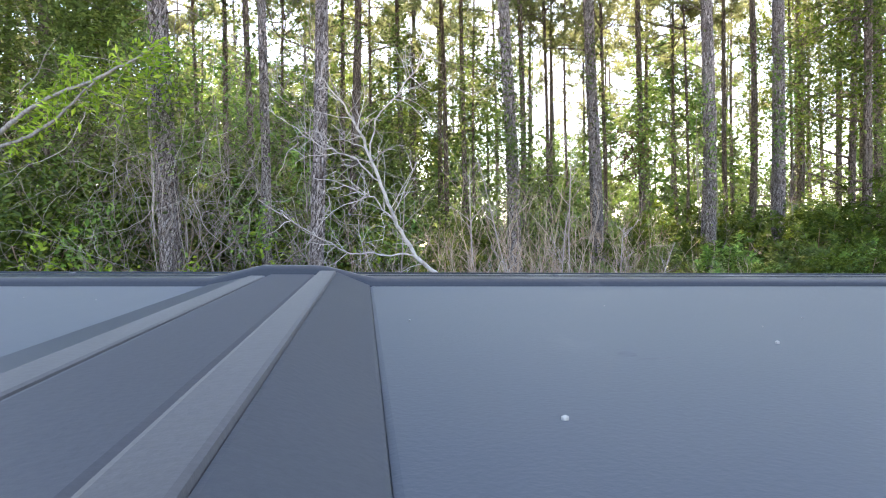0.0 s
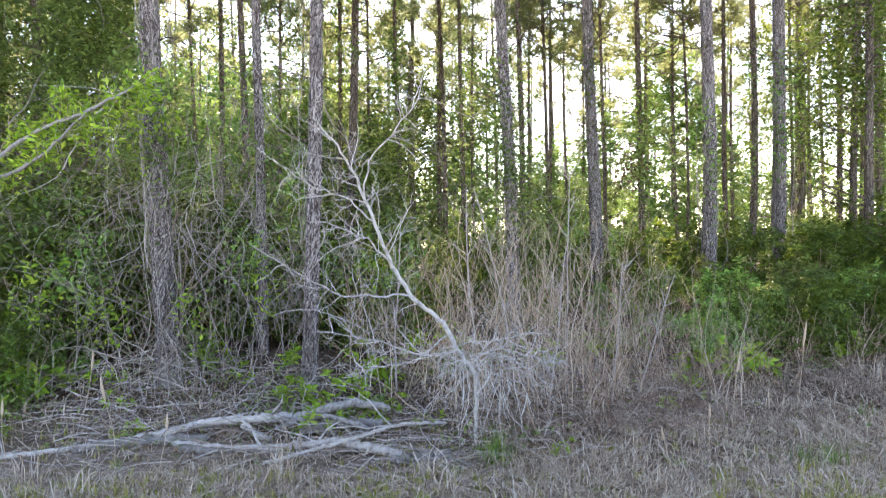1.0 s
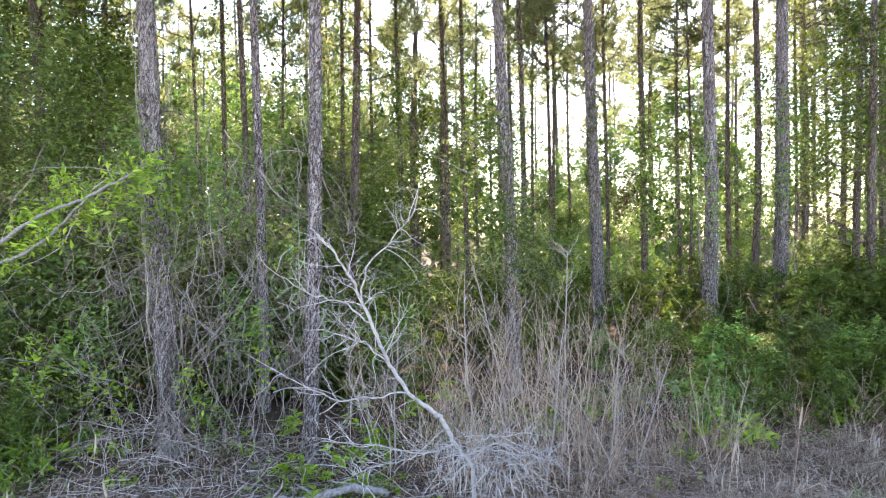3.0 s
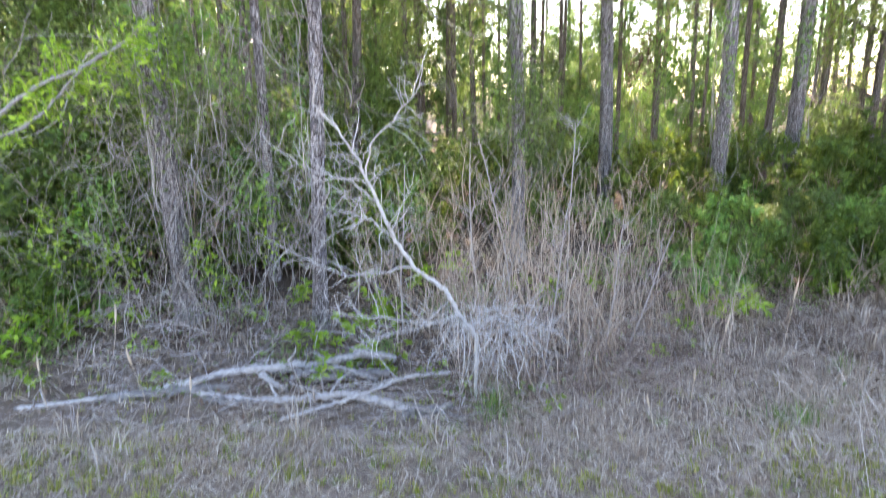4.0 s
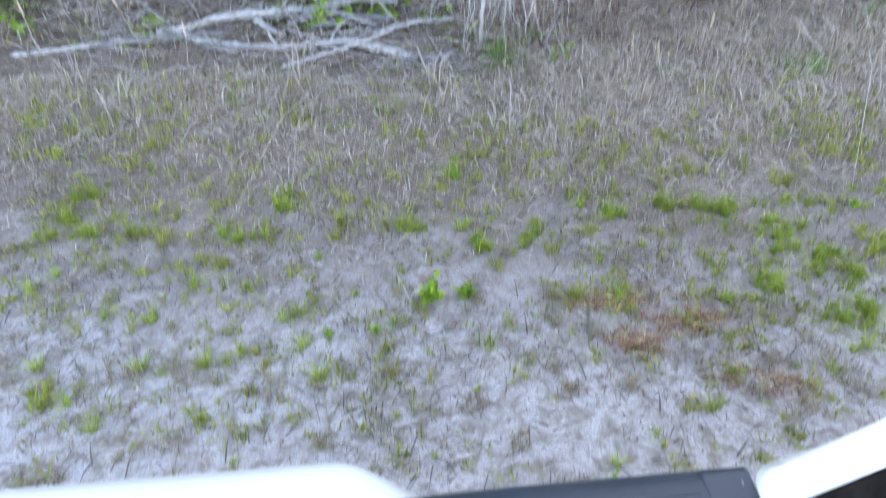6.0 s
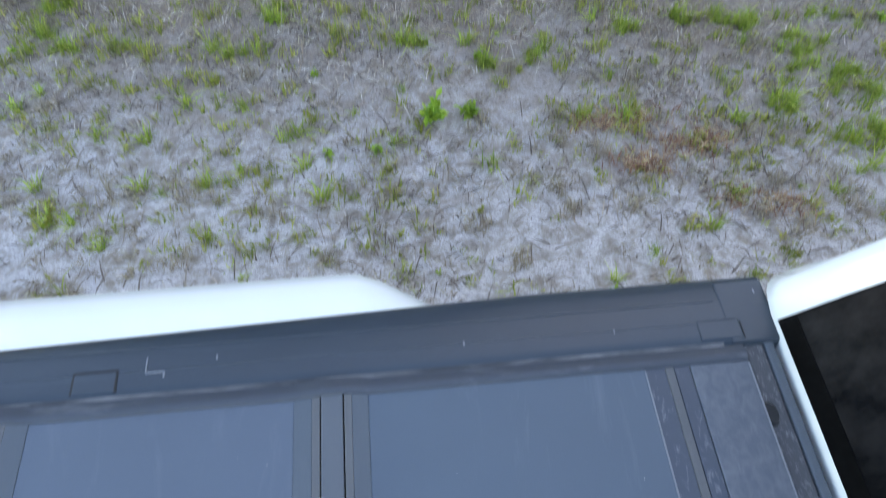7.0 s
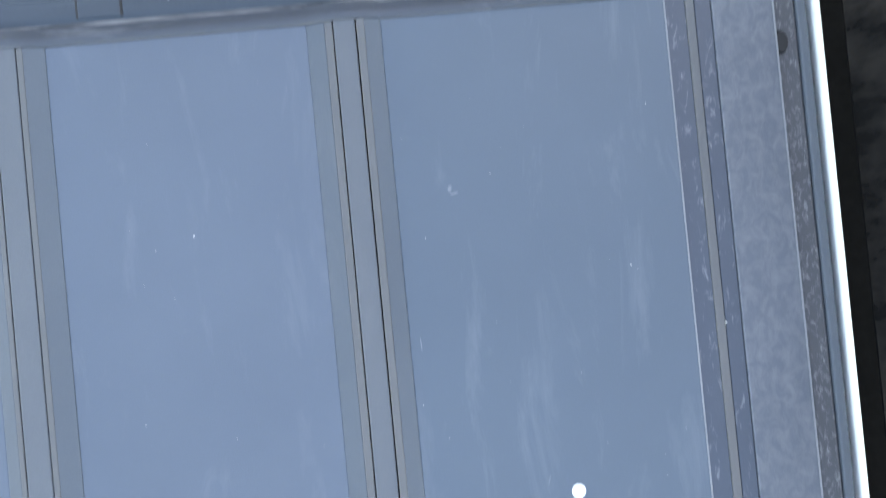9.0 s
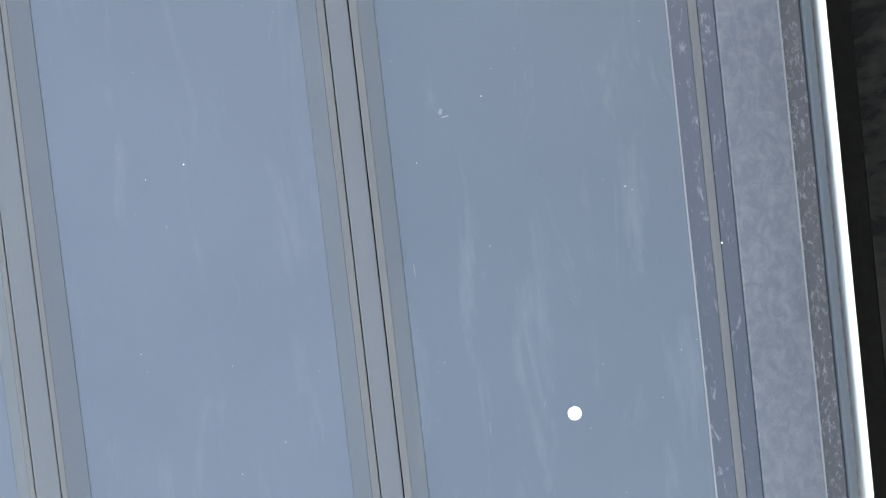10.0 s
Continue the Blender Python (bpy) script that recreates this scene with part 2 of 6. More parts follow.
M["seal"] = cover_material("greyed_rubber_seal", (0.078, 0.079, 0.082), (0.108, 0.108, 0.110), 0.8, (0.20, 0.195, 0.19), 0.4, sheen=0.12)
M["smear"] = cover_material("dried_smear", (0.105, 0.12, 0.145), (0.15, 0.165, 0.19), 0.8, (0.2, 0.21, 0.23), 0.8, 90, (1, 1, 1), (0.4, 0.7), 0.05)
M["dust_seam"] = cover_material("dusty_seam", (0.022, 0.024, 0.028), (0.040, 0.042, 0.047), 0.7, (0.17, 0.165, 0.165), 0.9, 9, (0.6, 3, 1), (0.42, 0.66), 0.05)
M["gap"] = cover_material("black_rubber", (0.006, 0.006, 0.007), (0.014, 0.014, 0.015), 0.7, (0.04, 0.04, 0.04), 0.3)
M["rail"] = cover_material("black_bed_rail_plastic", (0.015, 0.024, 0.034), (0.029, 0.041, 0.054), 0.36, (0.07, 0.085, 0.10), 0.45, 5, (0.5, 5, 1), sheen=0.04)
M["front_rail"] = cover_material("chalky_black_rail", (0.04, 0.042, 0.048), (0.062, 0.065, 0.072), 0.55, (0.27, 0.275, 0.285), 0.7, 120, (1, 0.5, 1), (0.52, 0.74))
M["lip"] = cover_material("dusty_black_lip", (0.026, 0.032, 0.043), (0.044, 0.052, 0.066), 0.5, (0.18, 0.185, 0.20), 0.6, 6, (0.8, 3, 1), (0.55, 0.80), 0.16)
M["plate"] = cover_material("chalky_grey_plate", (0.060, 0.071, 0.088), (0.088, 0.099, 0.118), 0.6, (0.26, 0.26, 0.27), 0.25, 40, (1, 0.7, 1), (0.42, 0.75))
M["chalk"] = cover_material("chalk_scuff_and_pale_edge", (0.13, 0.137, 0.15), (0.22, 0.226, 0.24), 0.9, (0.2, 0.2, 0.2), 0.9)
M["seed"] = cover_material("pale_grit", (0.42, 0.40, 0.38), (0.6, 0.58, 0.55), 0.9, (0.3, 0.3, 0.3), 0.4)
M["white_dot"] = cover_material("white_vinyl", (0.8, 0.8, 0.8), (0.84, 0.84, 0.84), 0.6, (0.7, 0.7, 0.7), 0.2)

m, n, l, b = material("white_paint", 0.22, 0.5)
f = noise_tex(n, l, coords(n, l), 1.5, 5)
l.new(ramp(n, l, f, [(0.3, (0.84, 0.86, 0.845)), (0.7, (0.88, 0.89, 0.88))]), b.inputs["Base Color"])
b.inputs["Coat Weight"].default_value, b.inputs["Coat Roughness"].default_value = 0.6, 0.06
M["white"] = m
m, n, l, b = material("tinted_glass", 0.12, 0.12)
# paler blotches put dust and brown reflections into the glass colour
f = noise_tex(n, l, coords(n, l, (1, 2, 1)), 6, 8, 0.7)
l.new(ramp(n, l, f, [(0.40, (0.0035, 0.0034, 0.0034)), (0.75, (0.022, 0.020, 0.019))]), b.inputs["Base Color"])
l.new(grey2(n, l, f, 0.06, 0.25), b.inputs["Roughness"])
M["glass"] = m
m, n, l, b = material("black_glass_rim", 0.3, 0.08)
l.new(ramp(n, l, noise_tex(n, l, coords(n, l), 60, 6, 0.7), [(0.4, (0.0008, 0.0008, 0.0008)), (0.75, (0.004, 0.0038, 0.0036))]), b.inputs["Base Color"])
M["rim"] = m
m, n, l, b = material("tyre_rubber", 0.85, 0.3)
l.new(ramp(n, l, noise_tex(n, l, coords(n, l), 30), [(0.3, (0.012, 0.012, 0.012)), (0.8, (0.03, 0.028, 0.026))]), b.inputs["Base Color"])
M["tyre"] = m
m, n, l, b = material("brushed_alloy", 0.35, 0.5, 1.0)
l.new(ramp(n, l, noise_tex(n, l, coords(n, l), 20), [(0.3, (0.45, 0.45, 0.46)), (0.8, (0.6, 0.6, 0.61))]), b.inputs["Base Color"])
M["alloy"] = m


# ---------------------------------------------------------------- mesh helpers
def raw(name, verts, faces, mat, parent=None, label="", smooth=False):
    me = bpy.data.meshes.new(name)
    me.from_pydata(np.asarray(verts).tolist(), [], faces if isinstance(faces, list) else faces.tolist())
    me.materials.append(mat)
    if smooth:
        me.shade_smooth()
    ob = new(name, me)
    ob.parent = parent
    if label:
        ob["label"] = label
    return ob


def part(name, bm, mat, parent, label="", smooth=False):
    me = bpy.data.meshes.new(name)
    bm.to_mesh(me)
    bm.free()
    me.materials.append(mat)
    if smooth:
        me.shade_smooth()
    ob = new(name, me)
    ob.parent = parent
    if label:
        ob["label"] = label
    return ob


def empty(name, m, label, category, group="", kind=""):
    ob = new(name)
    ob.matrix_basis = m
    return tagged(ob, label, category, group, kind)


def box(x0, x1, y0, y1, z0, z1, bevel=0.0, seg=2):
    bm = bmesh.new()
    bmesh.ops.create_cube(bm, size=1)
    bmesh.ops.transform(bm, matrix=Matrix.Translation(((x0 + x1) / 2, (y0 + y1) / 2, (z0 + z1) / 2)) @ Matrix.Diagonal((x1 - x0, y1 - y0, z1 - z0, 1)), verts=bm.verts)
    if bevel:
        bmesh.ops.bevel(bm, geom=bm.edges[:], offset=bevel, segments=seg, affect="EDGES", profile=0.6)
    return bm


def tubes(lines, sides=3):
    """Tapered tubes round polylines: a list of (points, radii). Gives the vertices and quads of one mesh."""
    V, F, base = [], [], 0
    ang = np.arange(sides) * 2 * np.pi / sides
    ca, sa = np.cos(ang)[None, :, None], np.sin(ang)[None, :, None]
    k = np.arange(sides)
    k2 = (k + 1) % sides
    for pts, rad in lines:
        p = np.asarray(pts, float)
        r = np.asarray(rad, float)
        t = np.gradient(p, axis=0)
        t /= np.linalg.norm(t, axis=1)[:, None] + 1e-9
        ref = np.array((0.0, 0, 1)) if abs(t[0, 2]) < 0.9 else np.array((1.0, 0, 0))
        u = np.cross(t, ref)
        u /= np.linalg.norm(u, axis=1)[:, None] + 1e-9
        w = np.cross(t, u)
        ring = p[:, None] + r[:, None, None] * (u[:, None] * ca + w[:, None] * sa)
        V.append(ring.reshape(-1, 3))
        rows = base + np.arange(len(p) - 1)[:, None] * sides
        F.append(np.stack([rows + k, rows + k2, rows + sides + k2, rows + sides + k], -1).reshape(-1, 4))
        base += len(p) * sides
    return np.concatenate(V), np.concatenate(F)


def wander(rng, start, way, length, n=6, wild=0.25, droop=0.0):
    """A crooked line: starts along way, strays, and sinks by droop."""
    p = [np.asarray(start, float)]
    d = np.asarray(way, float)
    d = d / (np.linalg.norm(d) + 1e-9)
    for _ in range(n):
        d = d + rng.normal(0, wild, 3) + (0, 0, -droop)
        d /= np.linalg.norm(d)
        p.append(p[-1] + d * length / n)
    return np.array(p)


def spray(rng, line, r, count, length, out, depth=1, wild=0.2, droop=0.0, lift=0.2, t0=0.15):
    """Side twigs along a line, and theirs in turn."""
    for _ in range(count):
        t = rng.uniform(t0, 1.0)
        i = min(int(t * (len(line) - 1)), len(line) - 2)
        f = t * (len(line) - 1) - i
        p = line[i] * (1 - f) + line[i + 1] * f
        along = line[i + 1] - line[i]
        along = along / (np.linalg.norm(along) + 1e-9)
        side = rng.normal(0, 1, 3)
        side -= along * side.dot(along)
        side /= np.linalg.norm(side) + 1e-9
        ln = length * rng.uniform(0.4, 1.1) * (1.1 - 0.6 * t)
        tw = wander(rng, p, along * 0.6 + side + (0, 0, lift), ln, 5, wild, droop)
        out.append((tw, np.linspace(r, r * 0.35, 6)))
        if depth > 1:
            spray(rng, tw, r * 0.6, 4, ln * 0.55, out, depth - 1, wild, droop, lift)


def leaf_cloud(rng, centres, size, flat=0.5, narrow=0.5):
    """One folded, pointed leaf at each centre."""
    flat *= 0.7
    c = np.asarray(centres, float)
    n = len(c)
    a = rng.normal(0, 1, (n, 3))
    a[:, 2] *= 0.6
    a /= np.linalg.norm(a, axis=1)[:, None]
    nrm = rng.normal(0, flat, (n, 3)) + (0, 0, 1)
    s = np.cross(a, nrm)
    s /= np.linalg.norm(s, axis=1)[:, None] + 1e-9
    up = np.cross(s, a)
    L = size * rng.uniform(0.6, 1.35, (n, 1))
    V = np.stack([c, c + a * L * 0.5 + s * L * narrow * 0.5 + up * L * 0.1, c + a * L, c + a * L * 0.5 - s * L * narrow * 0.5 + up * L * 0.1], 1).reshape(-1, 3)
    i = np.arange(n)[:, None] * 4
    return V, np.concatenate([i + (0, 1, 2), i + (0, 2, 3)], 0)


def rosettes(rng, centres, middle, per, size, narrow=0.42):
    """Leaves that stand out round the twig ends: per leaves about each centre, opening up and away from the middle."""
    c = np.repeat(np.asarray(centres, float), per, 0)
    n = len(c)
    ax = c - middle
    ax /= np.linalg.norm(ax, axis=1)[:, None] + 1e-9
    ax = ax * 0.7 + (0, 0, 0.75) + np.repeat(rng.normal(0, 0.3, (len(centres), 3)), per, 0)
    ax /= np.linalg.norm(ax, axis=1)[:, None]
    side = rng.normal(0, 1, (n, 3))
    side -= ax * (side * ax).sum(1)[:, None]
    side /= np.linalg.norm(side, axis=1)[:, None]
    a = side + ax * rng.uniform(-0.1, 0.9, (n, 1))
    a /= np.linalg.norm(a, axis=1)[:, None]
    s = np.cross(a, ax)
    s /= np.linalg.norm(s, axis=1)[:, None] + 1e-9
    up = np.cross(s, a)
    L = size * rng.uniform(0.55, 1.3, (n, 1))
    c = c - ax * size * rng.uniform(0, 0.9, (n, 1))
    V = np.stack([c, c + a * L * 0.55 + s * L * narrow * 0.5 + up * L * 0.08, c + a * L - up * L * 0.08, c + a * L * 0.55 - s * L * narrow * 0.5 + up * L * 0.08], 1).reshape(-1, 3)
    i = np.arange(n)[:, None] * 4
    return V, np.concatenate([i + (0, 1, 2), i + (0, 2, 3)], 0)


def blades(rng, roots, length, width, lean=0.5, droop=0.6):
    """Grass blades, each a bent strip that ends in a point."""
    c = np.asarray(roots, float)
    n = len(c)
    az = rng.uniform(0, 2 * np.pi, n)
    h = np.stack([np.cos(az), np.sin(az), np.zeros(n)], 1)
    s = np.stack([-np.sin(az), np.cos(az), np.zeros(n)], 1) * (width * rng.uniform(0.6, 1.3, n))[:, None]
    L = (length * rng.uniform(0.5, 1.3, n))[:, None]
    k = np.abs(rng.normal(0, lean, n))[:, None]
    m1 = c + h * L * 0.45 * k + np.array((0, 0, 1)) * L * 0.5
    tip = c + h * L * (0.45 * k + (k + 0.15) * droop) + np.array((0, 0, 1)) * L * np.clip(0.98 - 0.45 * k, 0.12, 1)
    V = np.stack([c - s * 0.5, c + s * 0.5, m1 + s * 0.4, m1 - s * 0.4, tip], 1).reshape(-1, 3)
    i = np.arange(n)[:, None] * 5
    return V, (i + (0, 1, 2, 3)).tolist() + (i + (3, 2, 4)).tolist()


def blob_points(rng, n, radii, hollow=0.55, lumps=9, lump=0.45):
    """Points in an uneven crown: lumps strewn over an ellipsoid, thinner inside."""
    c = rng.normal(0, 1, (lumps, 3))
    c /= np.linalg.norm(c, axis=1)[:, None]
    c *= rng.uniform(hollow, 0.95, (lumps, 1))
    w = rng.integers(0, lumps, n)
    d = rng.normal(0, 1, (n, 3))
    d /= np.linalg.norm(d, axis=1)[:, None]
    return (c[w] + d * lump * rng.uniform(0.25, 1, (n, 1)) ** 0.6 * rng.uniform(0.6, 1.2, lumps)[w][:, None]) * np.asarray(radii)


# ---------------------------------------------------------------- ground
def ground_z(x, y):
    """Flat beside the truck, a low bank up into the wood."""
    s = np.clip((np.asarray(y, float) - 4.4) / 4.6, 0, 1)
    z = 0.48 * s * s * (3 - 2 * s)
    return z + 0.02 * np.sin(x * 1.7 + y * 0.9) * np.clip((y - 1.5) / 3, 0, 1) + 0.012 * np.sin(x * 4.1 - y * 3.3)


def axis(lo, hi, step, far):
    a = list(np.arange(lo, hi, step))
    d, up = step, []
    v = a[-1]
    while v < far:
        d *= 1.25
        v += d
        up.append(v)
    d, dn = step, []
    v = a[0]
    while v > -far:
        d *= 1.25
        v -= d
        dn.append(v)
    return np.array(dn[::-1] + a + up)


gx, gy = axis(-7, 7, 0.1, 900), axis(-1.5, 9, 0.1, 900)
GX, GY = np.meshgrid(gx, gy)
GZ = ground_z(GX, GY)
rg = np.random.default_rng(5)
near = (np.abs(GX) < 9) & (GY > -2) & (GY < 10)
GZ += np.where(near, rg.normal(0, 0.006, GX.shape), 0)
nx, ny = len(gx), len(gy)
idx = np.arange(nx * ny).reshape(ny, nx)
ground = raw("ground", np.stack([GX, GY, GZ], -1).reshape(-1, 3), np.stack([idx[:-1, :-1], idx[:-1, 1:], idx[1:, 1:], idx[1:, :-1]], -1).reshape(-1, 4), M["ground"], smooth=True)
tagged(ground, "pale sandy verge with thin dry grass rising into leaf litter", "ground", kind="structure")


# ---------------------------------------------------------------- the pickup truck
TRUCK = pose(0, 0, 1.42, 1.45, 0.8, 6.8)      # cover's surface at its origin; x to the cab, y to the wood
cover = empty("tonneau_cover", TRUCK, "folding dark grey tonneau cover lying on a pickup bed", "tonneau cover")


def slab(name, x0, x1, y0, y1, z1, mat, parent, label="", thick=0.012, bevel=0.002):
    return part(name, box(x0, x1, y0, y1, z1 - thick, z1, bevel), mat, parent, label)


EDGE = 0.608
for x0, x1 in ((-1.215, -0.762), (-0.627, -0.132), (0.009, 0.5595)):
    slab("panel", x0, x1, -EDGE, EDGE, 0.0, M["panel_front" if x0 > 0 else "panel"], cover, "matt blue-grey panel skin", 0.02, 0.0025)
for x0, x1 in ((0.5595, 0.600), (0.619, 0.650), (-1.25, -1.215)):
    slab("border", x0 - 0.0003, x1 + 0.0003, -EDGE, EDGE, -0.0012, M["border_front" if x0 > 0 else "border"], cover, "dark aluminium border strip", 0.02, 0.0018)
for x0, x1, z0, z1 in ((-0.762, -0.735, 0.001, 0.0085), (-0.663, -0.627, 0.0105, 0.001), (-0.132, -0.0972, 0.001, 0.0085), (-0.0205, 0.009, 0.0128, 0.001)):
    bm = box(x0 - 0.0003, x1 + 0.0003, -EDGE, EDGE, -0.02, 0.0, 0.0015)     # ramps up from the panel to the hinge
    for v in bm.verts:
        if v.co.z > -0.01:
            v.co.z += z0 + (z1 - z0) * (v.co.x - x0) / (x1 - x0)
    part("border", bm, M["border"], cover, "dark aluminium border strip")
for x0, x1 in ((-0.7235, -0.6765), (-0.0805, -0.0375)):
    slab("hinge_strip", x0 + 0.0006, x1 - 0.0006, -EDGE - 0.012, EDGE + 0.012, 0.0105, M["strip"], cover, "dark hinge strip", 0.03, 0.003)
for x0, x1, joint, z in ((-0.735, -0.7235, 1, 0.0095), (-0.6765, -0.663, 0, 0.011), (-0.0972, -0.0805, 1, 0.0095), (-0.0375, -0.0205, 0, 0.0140), (0.600, 0.619, 1, 0.0008)):
    slab("rubber_seal", x0 + (0.0004 if joint else 0.0018), x1 - (0.0017 if joint else 0.0004), -EDGE, EDGE, z, M["seal"], cover, "greyed rubber seal", 0.024, 0.0018)
slab("front_plate", 0.6515, 0.7725, -EDGE, EDGE, 0.0005, M["plate"], cover, "chalky grey front plate", 0.018, 0.003)
# the thin pale strip where the outer panel meets its border, and the front plate its rail
for x in (0.5595, 0.7722):
    slab("worn_edge", x - 0.0016, x + 0.0016, -EDGE + 0.004, EDGE - 0.004, 0.0012, M["chalk"], cover, "thin pale edge line", 0.002, 0.0006)
slab("underside", -1.25, 0.76, -0.60, 0.60, -0.021, M["gap"], cover, "black core under the panels", 0.02, 0)
# the lip along both sides, raised where it crosses the hinges
for side in (-1, 1):
    xs = np.linspace(-1.25, 0.772, 140)
    lift = sum(0.0115 * np.clip(1.6 - np.abs(xs - c) / 0.045, 0, 1) for c in (-0.70, -0.060))
    prof = [(0.606, -0.006), (0.609, 0.003), (0.615, 0.0062), (0.624, 0.0066), (0.631, 0.0035), (0.637, 0.0012), (0.6425, 0.0004)]
    V = np.array([[(x, side * py, pz + (dz if pz > 0 else 0)) for py, pz in prof] for x, dz in zip(xs, lift)])
    k = np.arange(140 * 7).reshape(140, 7)
    raw("side_lip", V.reshape(-1, 3), np.stack([k[:-1, :-1], k[:-1, 1:], k[1:, 1:], k[1:, :-1]], -1).reshape(-1, 4), M["lip"], cover, "dusty black side lip", True)
for cx, cy, r in ((0.304, -0.327, 0.0135),):
    bm = bmesh.new()
    bmesh.ops.create_cone(bm, cap_ends=True, segments=28, radius1=r, radius2=r * 0.94, depth=0.0016)
    bmesh.ops.translate(bm, vec=(cx, cy, 0.0009), verts=bm.verts)
    part("round_sticker", bm, M["white_dot"], cover, "round white sticker")
rk = np.random.default_rng(3)
specks = [(-0.379, 0.226, 0.0017), (0.057, 0.181, 0.0012), (0.192, 0.293, 0.0012), (0.4457, 0.094, 0.0013), (0.6188, -0.034, 0.0024), (-0.117, 0.231, 0.0028)]
specks += [(rk.uniform(-1.2, 0.6), rk.uniform(-0.55, 0.58), rk.uniform(0.0004, 0.0009)) for _ in range(60)]
for cx, cy, r in specks:
    bm = bmesh.new()
    bmesh.ops.create_icosphere(bm, subdivisions=1, radius=r)
    bmesh.ops.transform(bm, matrix=Matrix.Translation((cx, cy, 0.0005)) @ Matrix.Diagonal((1, rk.uniform(0.8, 1.4), 0.8, 1)), verts=bm.verts)
    part("dirt_speck", bm, M["seed"], cover)

# dried smears on the panel that the sticker sits on
for cx, cy, w, h, turn in ((0.119, 0.262, 0.020, 0.004, 8), (0.112, 0.272, 0.009, 0.016, -12), (0.03, -0.02, 0.002, 0.03, 2), (0.14, -0.34, 0.0012, 0.035, 1), (0.25, -0.30, 0.0015, 0.020, -20)):
    bm = bmesh.new()
    bmesh.ops.create_grid(bm, x_segments=7, y_segments=7, size=1)
    for v in bm.verts:
        q = 1 - 0.35 * rk.random()
        k = min(1.0, 1.0 / (math.hypot(v.co.x, v.co.y) + 1e-6)) * q
        v.co = (v.co.x * k * w / 2, v.co.y * k * h / 2, 0.0001 * (1 - min(1, math.hypot(v.co.x, v.co.y))))
    bmesh.ops.transform(bm, matrix=Matrix.Translation((cx, cy, 0.0001)) @ Matrix.Rotation(radians(turn), 4, "Z"), verts=bm.verts)
    part("dried_smear", bm, M["smear"], cover, "pale dried smear")

truck = empty("pickup_truck", TRUCK, "white full-size pickup truck with black bed rails parked on sand", "truck")
DOWN = -1.42
# bed rails: broad black caps outside the cover
for side in (-1, 1):
    prof = [(0.640, -0.05), (0.6405, -0.012), (0.643, -0.003), (0.650, 0.0015), (0.668, 0.003), (0.70, 0.0035), (0.735, 0.003), (0.770, 0.001), (0.790, -0.003), (0.799, -0.010), (0.801, -0.03), (0.797, -0.06)]
    xs = np.linspace(-1.26, 0.857, 60)
    inset = lambda x: 0.027 * max(0.0, 0.35 - x)      # the cap narrows towards the tailgate
    V = np.array([[(x, side * (py - inset(x) * np.clip((py - 0.70) / 0.09, 0, 1)), pz) for py, pz in prof] for x in xs])
    k = np.arange(60 * 12).reshape(60, 12)
    rail = raw("bed_rail_cap", V.reshape(-1, 3), np.stack([k[:-1, :-1], k[:-1, 1:], k[1:, 1:], k[1:, :-1]], -1).reshape(-1, 4), M["rail"], truck, "black ribbed plastic bed rail cap", True)
    for y in (0.694, 0.742):
        part("rib", box(-1.25, 0.74, side * y - 0.0015, side * y + 0.0015, 0.0, 0.0042, 0.001, 1), M["rail"], rail)
    a, c = sorted((side * 0.655, side * 0.700))
    part("stake_pocket_cover", box(-0.5595, -0.4755, a, c, -0.004, 0.0050, 0.004), M["rail"], rail, "square stake pocket cover")
    part("pocket_seam", box(-0.5625, -0.4725, a - (0.003 if side < 0 else 0), c + (0.003 if side > 0 else 0), -0.004, 0.0046, 0.004), M["gap"], rail)
    # the end block by the cab, with a second stake pocket and its thin seam
    a, c = sorted((side * 0.645, side * 0.786))
    part("end_cap", box(0.752, 0.858, a, c, -0.04, 0.0042, 0.005), M["rail"], rail)
    a, c = sorted((side * 0.655, side * 0.700))
    part("stake_pocket_cover", box(0.690, 0.780, a, c, -0.004, 0.0054, 0.004), M["rail"], rail, "square stake pocket cover")
    a, c = sorted((side * 0.655, side * 0.692))
    part("pocket_seam", box(0.780, 0.7822, a, c, -0.004, 0.0056), M["gap"], rail)
    # dusty seam between the lip and the cap, and the dark seat beside it
    a, c = sorted((side * 0.641, side * 0.6495))
    part("dust_seam", box(-1.24, 0.735, a, c, -0.02, 0.0018, 0.0008), M["dust_seam"], rail, "dusty seam along the cover")
    if side > 0:
        for x0, x1, y0, y1 in ((-0.4230, -0.4205, 0.690, 0.722), (-0.4205, -0.388, 0.688, 0.6915), (-0.3875, -0.3845, 0.678, 0.690), (-0.287, -0.284, 0.706, 0.716), (0.205, 0.208, 0.690, 0.699), (0.515, 0.5175, 0.688, 0.697), (0.832, 0.835, 0.752, 0.762)):
            part("scuff", box(x0, x1, y0, y1, 0.003, 0.0052), M["chalk"], rail)
# front rail of the bed, chalky, with a drain plug
fr = part("front_rail", box(0.7755, 0.818, -0.643, 0.643, -0.05, -0.006, 0.006), M["front_rail"], truck, "chalky black front rail of the bed")
part("front_seal", box(0.8195, 0.8395, -0.66, 0.66, -0.05, -0.003, 0.005), M["border"], truck, "dark grey seal against the cab")
bm = bmesh.new()
bmesh.ops.create_cone(bm, cap_ends=True, segments=20, radius1=0.021, radius2=0.016, depth=0.008)
bmesh.ops.transform(bm, matrix=Matrix.Translation((0.783, 0.498, -0.004)) @ Matrix.Diagonal((0.75, 1.25, 1, 1)), verts=bm.verts)
part("drain_plug", bm, M["gap"], fr, "black oval plug")
